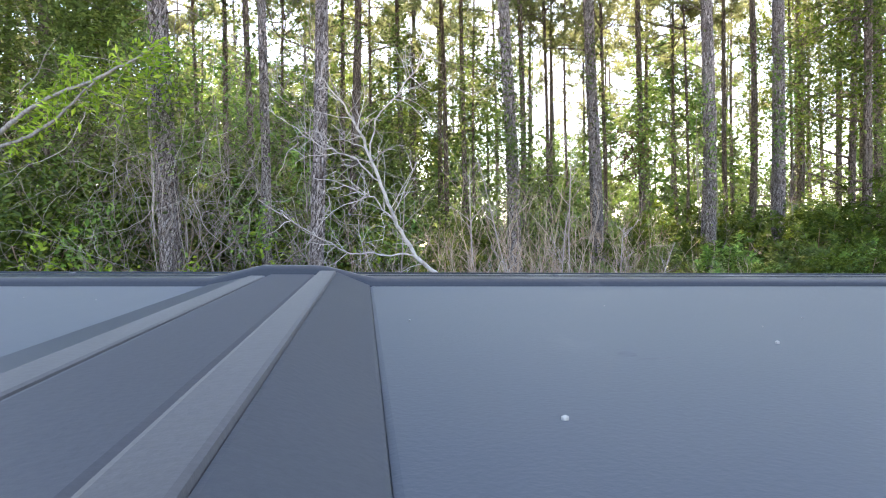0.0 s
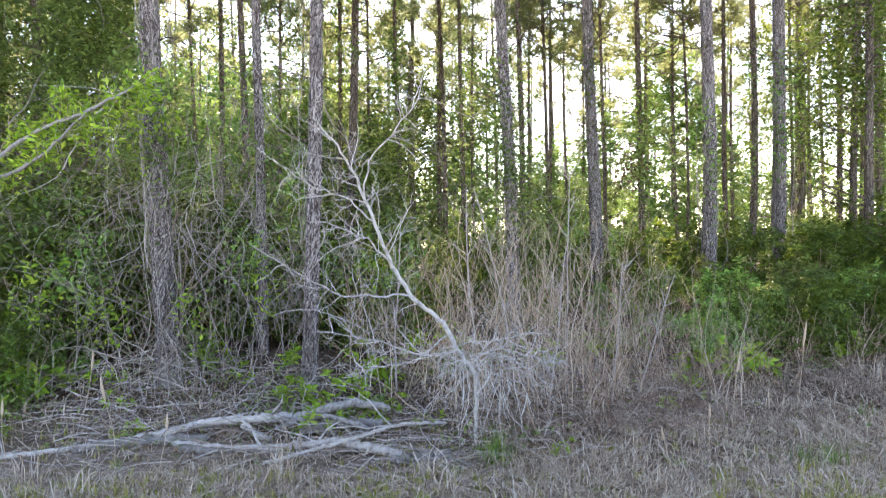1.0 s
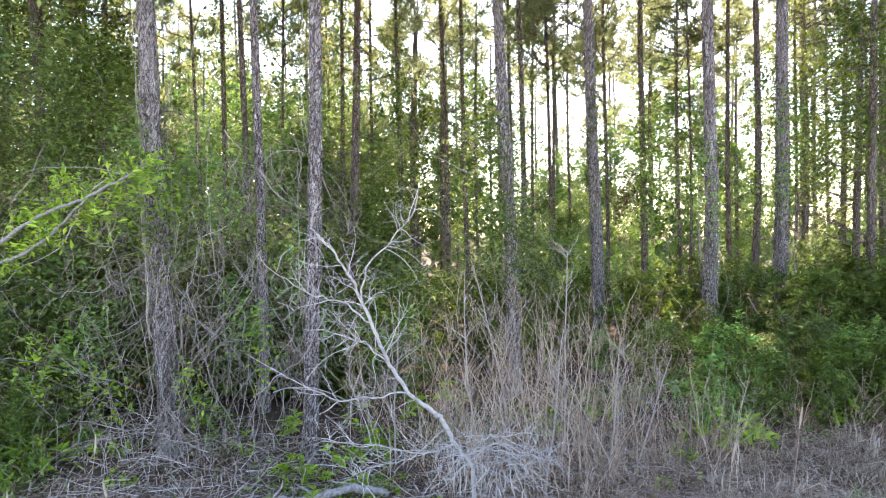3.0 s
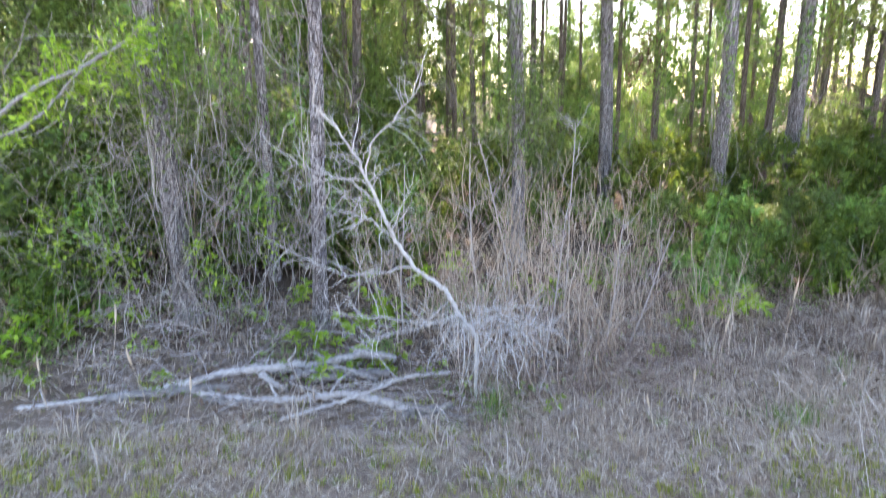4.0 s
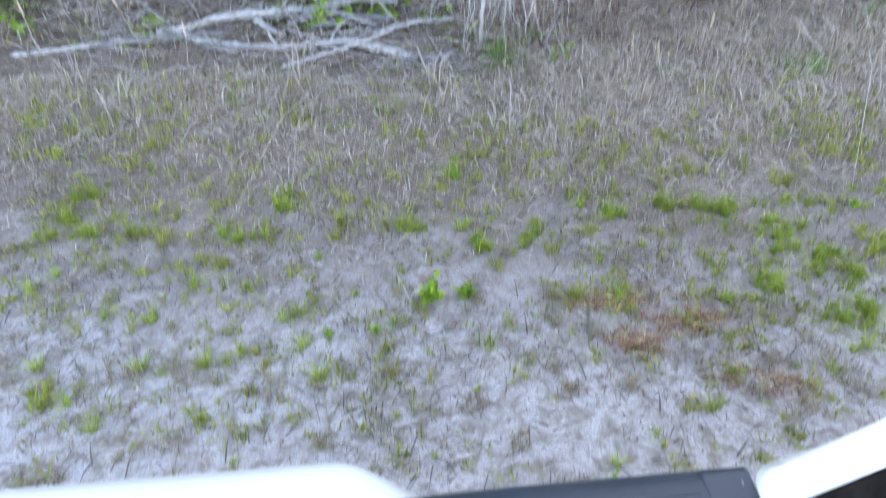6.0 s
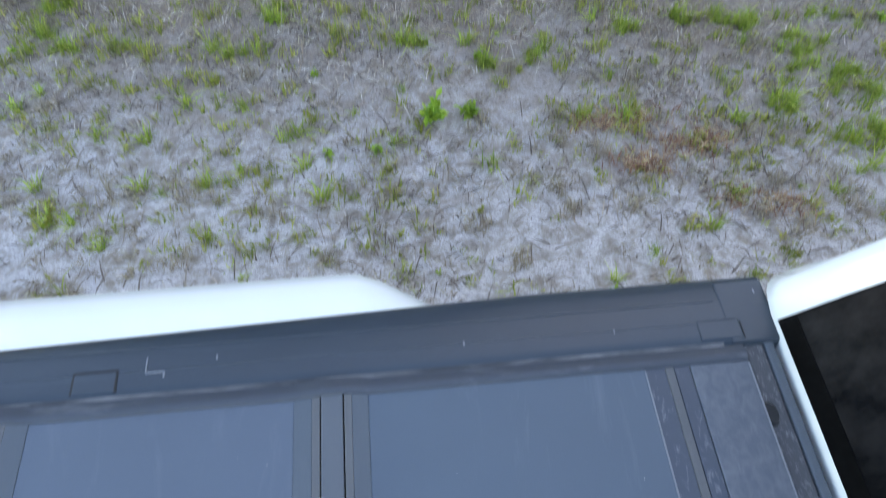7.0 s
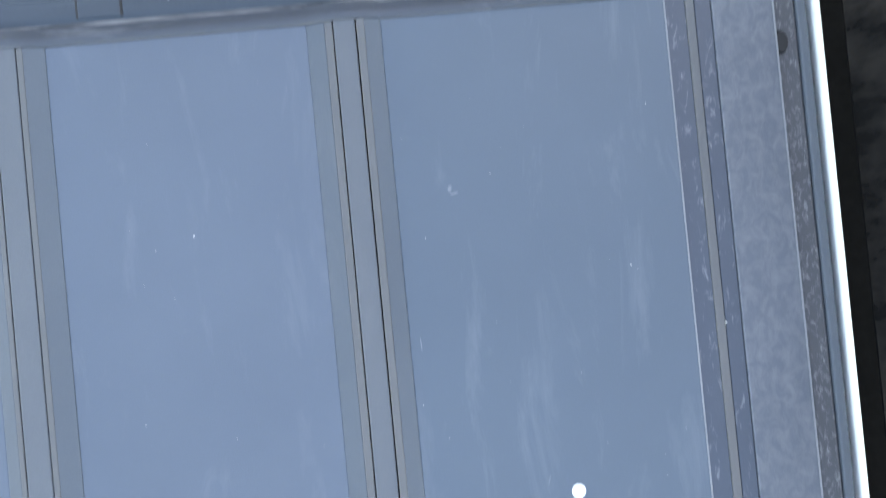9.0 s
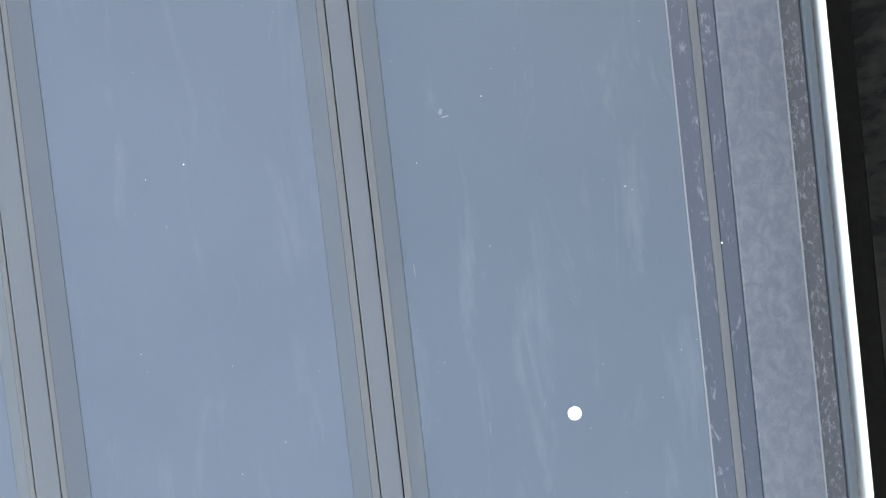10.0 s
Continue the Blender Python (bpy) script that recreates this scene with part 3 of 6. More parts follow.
part("headboard", box(0.775, 0.835, -0.78, 0.78, -0.62, -0.052, 0.01), M["white"], truck)
part("bed_floor", box(-1.25, 0.80, -0.78, 0.78, -0.62, -0.57, 0.01), M["rail"], truck)


# bed sides, with the swelling over the rear wheel
def bed_side(side):
    xs, rows = np.linspace(-1.32, 0.83, 90), []
    for x in xs:
        w = np.clip((x + 1.42) / 0.34, 0, 1) * np.clip((0.25 - x) / 0.30, 0, 1)
        w = w * w * (3 - 2 * w)
        rows.append([(x, side * (y + w * dy - (0.027 * max(0.0, 0.35 - x) if y < 0.79 else 0.0)), z + w * dz) for y, z, dy, dz in (
            (0.770, -0.045, 0.0, 0), (0.786, -0.06, 0.02, 0), (0.80, -0.09, 0.065, -0.005), (0.815, -0.13, 0.112, -0.01), (0.84, -0.18, 0.135, 0), (0.875, -0.25, 0.13, 0),
            (0.905, -0.34, 0.14, 0), (0.925, -0.48, 0.10, 0), (0.92, -0.62, 0.08, 0), (0.90, -0.80, 0.06, 0), (0.87, -0.90, 0.05, 0))])
    V = np.array(rows)
    k = np.arange(V.shape[0] * V.shape[1]).reshape(V.shape[:2])
    F = np.stack([k[:-1, :-1], k[:-1, 1:], k[1:, 1:], k[1:, :-1]], -1).reshape(-1, 4)
    mid = V.reshape(-1, 3)[F].mean(1)
    arch = (mid[:, 0] + 0.62) ** 2 + (mid[:, 2] + 1.02) ** 2 < 0.47 ** 2     # wheel opening
    ob = raw("bed_side", V.reshape(-1, 3), F[~arch], M["white"], truck, "white bed side swelling over the rear wheel", True)
    md = ob.modifiers.new("thick", "SOLIDIFY")
    md.thickness, md.offset = 0.012, 0


for side in (-1, 1):
    bed_side(side)
part("tailgate", box(-1.33, -1.27, -0.76, 0.76, -0.62, -0.03, 0.015), M["white"], truck)
part("rear_bumper", box(-1.46, -1.34, -0.88, 0.88, -0.86, -0.68, 0.03), M["alloy"], truck)


# cab: rings of the outline at rising heights, drawn together towards the roof
def cab_ring(z, xr, xf, hw, r, n=6):
    pts = []
    for cx, cy, a0 in ((xr + r, hw - r, 90), (xr + r, -hw + r, 180), (xf - r, -hw + r, 270), (xf - r, hw - r, 0)):
        for i in range(n):
            a = radians(a0 + 90 * i / (n - 1))
            pts.append((cx + r * math.cos(a), cy + r * math.sin(a), z))
    return pts


def lofted(rings, cap=True):
    bm = bmesh.new()
    vs = [[bm.verts.new(p) for p in ring] for ring in rings]
    for a, b2 in zip(vs, vs[1:]):
        for i in range(len(a)):
            j = (i + 1) % len(a)
            bm.faces.new((a[i], a[j], b2[j], b2[i]))
    if cap:
        bm.faces.new(vs[-1])
        bm.faces.new(vs[0][::-1])
    bmesh.ops.recalc_face_normals(bm, faces=bm.faces[:])
    return bm


cab = part("cab", lofted([cab_ring(-0.95, 0.87, 3.1, 0.93, 0.30), cab_ring(-0.4, 0.862, 3.1, 0.955, 0.40), cab_ring(-0.14, 0.858, 3.1, 0.915, 0.42), cab_ring(-0.02, 0.853, 3.0, 0.835, 0.20),
                          cab_ring(0.015, 0.852, 2.9, 0.790, 0.06), cab_ring(0.05, 0.862, 2.82, 0.768, 0.05), cab_ring(0.40, 0.985, 2.35, 0.705, 0.07), cab_ring(0.47, 1.06, 2.2, 0.655, 0.09), cab_ring(0.505, 1.25, 2.05, 0.52, 0.10)]), M["white"], truck, "white cab shell", True)
# rear window: a dark pane in the sloping back of the cab, with its black rim
def back_point(y, z, off):
    t = (z - 0.05) / 0.35
    return (0.862 + 0.123 * t - off, y, z)


def back_plate(y0, y1, z0, z1, off, thick, squeeze=0.17):
    bm = bmesh.new()
    n = 8
    front, rear = [], []
    for z in (z0, z1):
        sh = squeeze * (z - z0)
        for y in np.linspace(y0 + sh, y1 - sh, n):
            front.append(bm.verts.new(back_point(y, z, off)))
            rear.append(bm.verts.new(back_point(y, z, off - thick)))
    for i in range(n - 1):
        bm.faces.new((front[i], front[i + 1], front[n + i + 1], front[n + i]))
        bm.faces.new((rear[i + 1], rear[i], rear[n + i], rear[n + i + 1]))
        bm.faces.new((front[i + 1], front[i], rear[i], rear[i + 1]))
        bm.faces.new((front[n + i], front[n + i + 1], rear[n + i + 1], rear[n + i]))
    bm.faces.new((front[0], front[n], rear[n], rear[0]))
    bm.faces.new((front[n - 1], rear[n - 1], rear[2 * n - 1], front[2 * n - 1]))
    bmesh.ops.recalc_face_normals(bm, faces=bm.faces[:])
    return bm


rw = part("rear_window", back_plate(-0.678, 0.678, 0.026, 0.385, 0.006, 0.012), M["glass"], truck, "dark tinted rear window, dust and reflections put into its colour")
part("window_rim", back_plate(-0.668, 0.668, 0.031, 0.070, 0.009, 0.006), M["rim"], rw, "black ceramic rim")
part("hood", lofted([cab_ring(-0.9, 2.9, 4.35, 0.93, 0.12), cab_ring(-0.25, 2.8, 4.40, 0.93, 0.14), cab_ring(-0.10, 2.7, 4.36, 0.88, 0.16), cab_ring(-0.06, 2.7, 4.2, 0.75, 0.2)]), M["white"], truck, "white bonnet and wings", True)
for side in (-1, 1):
    for x0, x1 in ((1.15, 1.75), (1.82, 2.45)):
        bm = bmesh.new()
        q = [(x0, 0.775, 0.055), (x1 + 0.1, 0.775, 0.055), (x1 - 0.05, 0.68, 0.36), (x0 + 0.08, 0.68, 0.36)]
        f0 = [bm.verts.new((x, side * y, z)) for x, y, z in q]
        f1 = [bm.verts.new((x, side * (y - 0.03), z)) for x, y, z in q]
        bm.faces.new(f0)
        bm.faces.new(f1[::-1])
        for i in range(4):
            bm.faces.new((f0[i], f1[i], f1[(i + 1) % 4], f0[(i + 1) % 4]))
        bmesh.ops.recalc_face_normals(bm, faces=bm.faces[:])
        part("side_window", bm, M["glass"], truck, "dark tinted side window")


def lathe(prof, seg=40):
    V = np.array([[(r * math.cos(a), y, r * math.sin(a)) for r, y in prof] for a in np.linspace(0, 2 * math.pi, seg, endpoint=False)])
    k = np.arange(seg * len(prof)).reshape(seg, len(prof))
    k2 = np.roll(k, -1, 0)
    return V.reshape(-1, 3), np.stack([k[:, :-1], k[:, 1:], k2[:, 1:], k2[:, :-1]], -1).reshape(-1, 4)


for x in (-0.62, 3.45):
    for side in (-1, 1):
        wheel = new("wheel")
        wheel.parent = truck
        wheel.location = (x, side * 0.84, -1.02 - side * 0.84 * 0.0175)
        raw("tyre", *lathe([(0.24, -0.13), (0.33, -0.14), (0.385, -0.12), (0.395, -0.08), (0.395, 0.08), (0.385, 0.12), (0.33, 0.14), (0.24, 0.13)]), M["tyre"], wheel, "black tyre", True)
        raw("rim", *lathe([(0.24, -0.12), (0.22, -0.05), (0.21, 0.05), (0.235, 0.12), (0.22, 0.10), (0.10, 0.06), (0.05, 0.09), (0.0, 0.09)]), M["alloy"], wheel, "alloy rim", True)


# ---------------------------------------------------------------- the wood
def trunk_mesh(rng, radius, height, lean, sides, step, rough):
    """Tapered, slightly crooked trunk whose bark stands out in plates."""
    zs = np.arange(-0.15, height, step)
    bend = 0.05 * np.sin(zs * rng.uniform(0.25, 0.5) + rng.uniform(0, 6)) * np.clip(zs / 3, 0, 1)
    bend2 = 0.05 * np.sin(zs * rng.uniform(0.25, 0.5) + rng.uniform(0, 6)) * np.clip(zs / 3, 0, 1)
    r = radius * (1.0 + 0.35 * np.exp(-np.clip(zs, 0, 9) / 0.25) - 0.045 * np.clip(zs, 0, 14) * (1.0 if height > 6 else 0.5))
    r = np.maximum(r, radius * 0.3) * np.clip((height - zs) / (0.25 * height), 0.08, 1)
    a = np.arange(sides) * 2 * np.pi / sides
    R = r[:, None] * (1 + rough * (rng.random((len(zs), sides)) - 0.5) + 0.10 * np.sin(a[None] * 3 + zs[:, None] * 0.7))
    if sides > 20:
        row = (np.arange(len(zs))[:, None] // 4 + (np.arange(sides)[None] // 2) * 2) // 2
        cell = np.random.default_rng(7).random((len(zs), sides))
        col = np.repeat(np.arange(sides)[None] // 2, len(zs), 0)
        seam = ((np.arange(len(zs))[:, None] + (np.arange(sides)[None] // 2) * 3) % 5 == 0)
        R = R + r[:, None] * (0.13 * (cell[row % len(zs), col] - 0.5) - 0.07 * seam)
    V = np.stack([lean * zs[:, None] + bend[:, None] + R * np.cos(a), bend2[:, None] + R * np.sin(a), np.repeat(zs[:, None], sides, 1)], -1)
    k = np.arange(V.shape[0] * sides).reshape(-1, sides)
    k2 = np.roll(k, -1, 1)
    return V.reshape(-1, 3), np.stack([k[:-1], k2[:-1], k2[1:], k[1:]], -1).reshape(-1, 4), (lambda z: np.array((lean * z + np.interp(z, zs, bend), np.interp(z, zs, bend2), z)), lambda z: float(np.interp(z, zs, r)))


def needle_tufts(rng, ends, per, length, half=0.013):
    """Sprays of long needles round twig ends."""
    c = np.repeat(np.asarray(ends), per, 0) + rng.normal(0, 0.05, (len(ends) * per, 3))
    d = rng.normal(0, 1, c.shape) + (0, 0, 0.25)
    d /= np.linalg.norm(d, axis=1)[:, None]
    s = np.cross(d, rng.normal(0, 1, c.shape))
    s /= np.linalg.norm(s, axis=1)[:, None] + 1e-9
    L = length * rng.uniform(0.6, 1.2, (len(c), 1))
    V = np.stack([c - s * half, c + s * half, c + d * L], 1).reshape(-1, 3)
    return V, np.arange(len(c) * 3).reshape(-1, 3)


def pine(rng, x, y, radius, lean, height, crown_from, near=False, ivy=0.0, ivy_mat="leaf", ivy_size=0.07, limbs=14, far=False):
    z0 = float(ground_z(x, y))
    tree = empty("pine_tree", pose(x, y, z0), "tall slender pine with scaly grey bark" + (" and climbing leafy vine" if ivy else " at the wood's edge" if near else " in the wood"), "tree", "pines of the wood")
    V, F, (mid, rad) = trunk_mesh(rng, radius, height, lean, 30 if near else 9, 0.03 if near else 0.22, 0.07 if near else 0.16)
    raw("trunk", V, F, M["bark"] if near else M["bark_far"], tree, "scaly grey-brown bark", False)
    lines, ends = [], []
    for i in range(limbs):
        z = rng.uniform(crown_from, height * 0.99)
        az = rng.uniform(0, 2 * np.pi)
        ln = (0.5 + (1.9 if far else 2.7) * (1 - (z - crown_from) / (height - crown_from + 0.1))) * rng.uniform(0.6, 1.2)
        br = wander(rng, mid(z), (math.cos(az), math.sin(az), 0.35), ln, 5, 0.16)
        lines.append((br, np.linspace(0.028, 0.008, 6)))
        ends += [br[j] + rng.normal(0, 0.12, 3) for j in (2, 3, 3, 4, 4, 5, 5)]
        spray(rng, br, 0.008, 2, ln * 0.5, lines, 1)
        ends += [t[0][-1] for t in lines[-2:]] + [t[0][3] for t in lines[-2:]] + [br[4] + rng.normal(0, 0.3, 3) for _ in range(4)]
    # short dead stubs below the crown
    for i in range(7 if not near else 5):
        z = rng.uniform(2.2, crown_from + 1)
        az = rng.uniform(0, 2 * np.pi)
        br = wander(rng, mid(z), (math.cos(az), math.sin(az), rng.uniform(-0.1, 0.5)), rng.uniform(0.3, 1.3), 5, 0.12)
        lines.append((br, np.linspace(0.012, 0.004, 6)))
    raw("branchwork", *tubes(lines, 3), M["bark_far"], tree)["kind"] = "stuff"
    # nearer crowns lie above the view, thickened to block the sun
    nv, nf = needle_tufts(rng, ends, 13 if far else 16, 0.32, 0.026 if far else 0.048)
    if far:
        keep = len(nf) * 2 // 3
        nv, nf = nv[:keep * 3], nf[:keep]
    raw("crown", nv, nf, M["needle"], tree, "long-needled green crown")
    bare, own = [], np.random.default_rng(int(abs(x * 1000) + y * 100))
    for i in range(5 if far else 16):
        z = own.uniform(2.4, crown_from + 2.5)
        az = own.uniform(0, 2 * np.pi)
        br = wander(own, mid(z), (math.cos(az), math.sin(az), own.uniform(-0.15, 0.7)), own.uniform(0.4, 1.3), 6, 0.10)
        bare.append((br, np.linspace(0.010, 0.003, 7)))
        if not far:
            spray(own, br, 0.005, 3, 0.6, bare, 1, 0.12)
    if not far:
        # extra crown above the view, added to keep sun off verge and truck
        high, tips = [], []
        for i in range(40):
            z = own.uniform(crown_from + 1.2, crown_from + 5.0)
            az = own.uniform(0, 2 * np.pi)
            br = wander(own, mid(z), (math.cos(az), math.sin(az), 0.25), own.uniform(1.4, 3.2), 6, 0.14)
            high.append((br, np.linspace(0.026, 0.007, 7)))
            tips += [br[j] + own.normal(0, 0.16, 3) for j in (2, 3, 3, 4, 4, 5, 5, 6, 6)]
        raw("upper_branchwork", *tubes(high, 3), M["bark_far"], tree)["kind"] = "stuff"
        raw("upper_crown", *needle_tufts(own, tips, 17, 0.34, 0.048), M["needle"], tree, "long-needled green crown")
    if y > 9:
        raw("dead_branchwork", *tubes(bare, 3), M["bark_far"], tree, "bare brown dead branches")["kind"] = "stuff"
    if ivy:
        n = int(900 * ivy)
        zz = rng.uniform(0.2, min(height * 0.75, 8), n) if ivy < 3 else rng.uniform(0.4, 7, n)
        az = rng.uniform(0, 2 * np.pi, n)
        lump = 0.06 + 0.30 * np.clip(np.sin(zz * 1.3 + rng.uniform(0, 6)) * 0.5 + 0.4, 0, 1)
        rr = radius + np.abs(rng.normal(0, 1, n)) * lump
        c = np.stack([lean * zz + rr * np.cos(az), rr * np.sin(az), zz], 1)
        raw("climbing_leaves", *leaf_cloud(rng, c, ivy_size, 0.8, 0.55), M[ivy_mat], tree, "green climbing leaves")
    return tree


rt = np.random.default_rng(11)
FRONT = [  # x, y, radius, lean
    (-2.93, 7.23, 0.122, -0.034), (-1.37, 7.03, 0.080, 0.013), (-2.27, 8.53, 0.065, -0.006), (1.05, 9.53, 0.097, -0.027),
    (2.97, 12.63, 0.128, -0.018), (4.65, 11.63, 0.128, 0.005), (6.37, 12.63, 0.139, 0.014)]
FRONT_IVY = (0.35, 0, 0, 0.9, 0, 0.25, 0)
for (x, y, r, ln), iv in zip(FRONT, FRONT_IVY):
    pine(rt, x, y, r, ln, 0.40 * y + rt.uniform(10, 12), 0.40 * y + 3.3, True, iv, "leaf", 0.06, 52)
MIDDLE = [
    (-3.22, 11.13, 0.061, -0.011), (7.53, 16.13, 0.096, 0.006), (5.04, 16.63, 0.092, -0.006), (10.23, 17.13, 0.087, 0.017),
    (-1.84, 13.13, 0.095, 0.028), (-2.39, 16.13, 0.068, -0.008), (-0.93, 15.13, 0.064, -0.006), (0.18, 18.13, 0.077, -0.027),
    (0.67, 16.13, 0.068, -0.025), (1.73, 14.13, 0.072, -0.012), (7.83, 18.13, 0.077, -0.010), (10.02, 15.13, 0.077, -0.007),
    (-5.90, 9.93, 0.080, -0.017), (-8.57, 13.13, 0.078, 0.006), (-4.50, 14.13, 0.066, -0.024)]
MIDDLE_IVY = (0, 0, 0.9, 0.8, 0, 1.0, 1.5, 0.5, 1.2, 0.3, 0, 1.2, 0, 0, 1.8)
for (x, y, r, ln), iv in zip(MIDDLE, MIDDLE_IVY):
    pine(rt, x, y, r, ln, 0.40 * y + rt.uniform(9.5, 11.5), 0.40 * y + 3.0, False, iv, "leaf", 0.085, 52)
THIN = [
    (3.39, 21.13, 0.072, -0.012), (3.72, 23.13, 0.069, 0.016), (7.85, 22.13, 0.066, -0.011), (7.45, 20.13, 0.051, -0.006),
    (-2.24, 20.13, 0.060, 0.012), (4.48, 18.13, 0.062, -0.008), (11.09, 21.13, 0.063, 0.012), (13.97, 24.13, 0.072, -0.012),
    (12.73, 20.13, 0.068, -0.007), (3.12, 24.13, 0.072, 0.020), (-6.99, 19.13, 0.065, -0.020), (-4.08, 24.13, 0.062, -0.015),
    (4.61, 24.13, 0.062, -0.011), (-8.55, 16.13, 0.062, -0.008), (-4.86, 20.13, 0.060, 0.008)]
for x, y, r, ln in THIN:
    pine(rt, x, y, r, ln, 0.38 * y + rt.uniform(7, 9), 0.34 * y, False, 0.6 if rt.random() < 0.4 else 0, "leaf", 0.10, 40, far=True)

# the rest of the wood: four pines, set again and again
kinds = [pine(rt, 15 + i * 2, 16 + i, 0.075 + 0.01 * i, 0.01 * (i - 1.5), 14 + i, 5.0 + i, False, 0.7 if i % 2 else 0, "leaf", 0.11, 18, True) for i in range(4)]
spots = []
while len(spots) < 122:
    x, y = rt.uniform(-30, 34), rt.uniform(11, 44)
    if abs(x) < 0.62 * y + 0.5 and y < 23:
        continue
    if (0.20 * y < x < 0.285 * y and rt.random() < (0.62 if y < 32 else 0.3)) or (-0.02 * y < x < 0.30 * y and y < 40 and rt.random() < 0.35):
        continue
    if all((x - a) ** 2 + (y - b2) ** 2 > 2.0 for a, b2 in spots):
        spots.append((x, y))
# copies outside the view are added to close the wood and block sun
for i, (x, y) in enumerate(spots):
    copy_thing(kinds[i % 4], pose(x, y, float(ground_z(x, y)), 0, 0, rt.uniform(0, 360)) @ Matrix.Scale(rt.uniform(0.85, 1.15), 4))
for i, (x, y) in enumerate(((-0.9, 24), (-2.0, 31), (-0.1, 29), (2.6, 31), (1.3, 26), (-1.6, 35))):
    copy_thing(kinds[i % 4], pose(x, y, float(ground_z(x, y)), 0, 0, 70 * i))


# ---------------------------------------------------------------- shrubs and saplings
def shrub(rng, name, radii, leaves, size, mat, label, stems=14, narrow=0.5, category="shrub", group=""):
    ob = empty(name, pose(0, 0, 0), label, category, group)
    h = radii[2]
    lines = []
    for _ in range(stems):
        az, k = rng.uniform(0, 2 * np.pi), rng.uniform(0.1, 0.9)
        st = wander(rng, (0.12 * math.cos(az), 0.12 * math.sin(az), -0.08), (k * math.cos(az) * radii[0] / h, k * math.sin(az) * radii[1] / h, 1), h * rng.uniform(1.1, 1.7), 7, 0.12)
        lines.append((st, np.linspace(0.011, 0.004, 8)))
        spray(rng, st, 0.004, 4, 0.5 * h, lines, 1)
    raw("stemwork", *tubes(lines, 3), M["stem"], ob, "thin brown stems")["kind"] = "stuff"
    p = blob_points(rng, leaves // 9, radii, 0.45, 22, 0.36) + (0, 0, h * 0.95)
    p = p[p[:, 2] > 0.05]
    raw("leaves", *rosettes(rng, p, np.array((0, 0, h * 0.6)), 9, size, narrow * 0.85), M[mat], ob, "small green leaves")
    return ob


rs = np.random.default_rng(21)
bushes = [shrub(rs, "evergreen_shrub", (0.75, 0.7, 0.62), 2300, 0.085, mt, "dense green broad-leaved shrub at the wood's edge", group="shrubs of the bank") for mt in ("leaf", "leaf")]
darks = [shrub(rs, "evergreen_shrub", (0.95, 0.9, 0.85), 3000, 0.095, "leaf_dark", "dark green evergreen thicket, partly standing in for shade", group="shrubs of the bank") for _ in range(2)]
lights = [shrub(rs, "young_shrub", (0.5, 0.45, 0.42), 1250, 0.066, "leaf_light", "bright green young shrub beside dry brush", group="young shrubs") for _ in range(2)]
tall = [shrub(rs, "understorey_sapling", (1.7, 1.7, 2.9), 5400, 0.19, "leaf", "leafy green sapling under the pines", 10, category="sapling", group="saplings of the wood") for _ in range(2)]
# saplings again, made sunlit by their lighter leaf colour
glow = [shrub(rs, "understorey_sapling", (1.5, 1.5, 2.0), 3900, 0.16, "leaf_light", "sapling deep in the wood, sunlight put into its yellow-green leaves", 10, category="sapling", group="sunlit saplings") for _ in range(2)]


bushes2 = shrub(rs, "evergreen_shrub", (0.7, 0.65, 0.6), 2300, 0.085, "leaf_light", "fresh light green shrub at the wood's edge", group="shrubs of the bank")


edge_shrubs = [shrub(np.random.default_rng(24 + k), "young_shrub", (0.55, 0.5, 0.5), 620, 0.080, "leaf_light", "sparse light green shrub in front of darker thicket", 12, group="young shrubs") for k in range(2)]


def plant(kind, x, y, s=1.0, tilt=4.0):
    m = pose(x, y, float(ground_z(x, y)) - 0.02, rs.uniform(-tilt, tilt), rs.uniform(-tilt, tilt), rs.uniform(0, 360)) @ Matrix.Scale(s, 4)
    if kind.get("set") is None:
        kind["set"] = 1
        kind.matrix_basis = m
        return kind
    return copy_thing(kind, m)


for i, (x, y, s) in enumerate(((3.85, 9.0, 0.95), (3.15, 9.3, 0.8), (5.4, 9.9, 0.95), (5.7, 9.1, 0.95), (4.7, 9.6, 0.8), (6.6, 9.6, 1.1), (2.5, 10.4, 0.7), (7.6, 10.2, 1.1), (5.0, 8.6, 0.7), (6.3, 8.6, 0.8))):
    plant(bushes[i % 2] if i % 3 else bushes2, x, y, s)
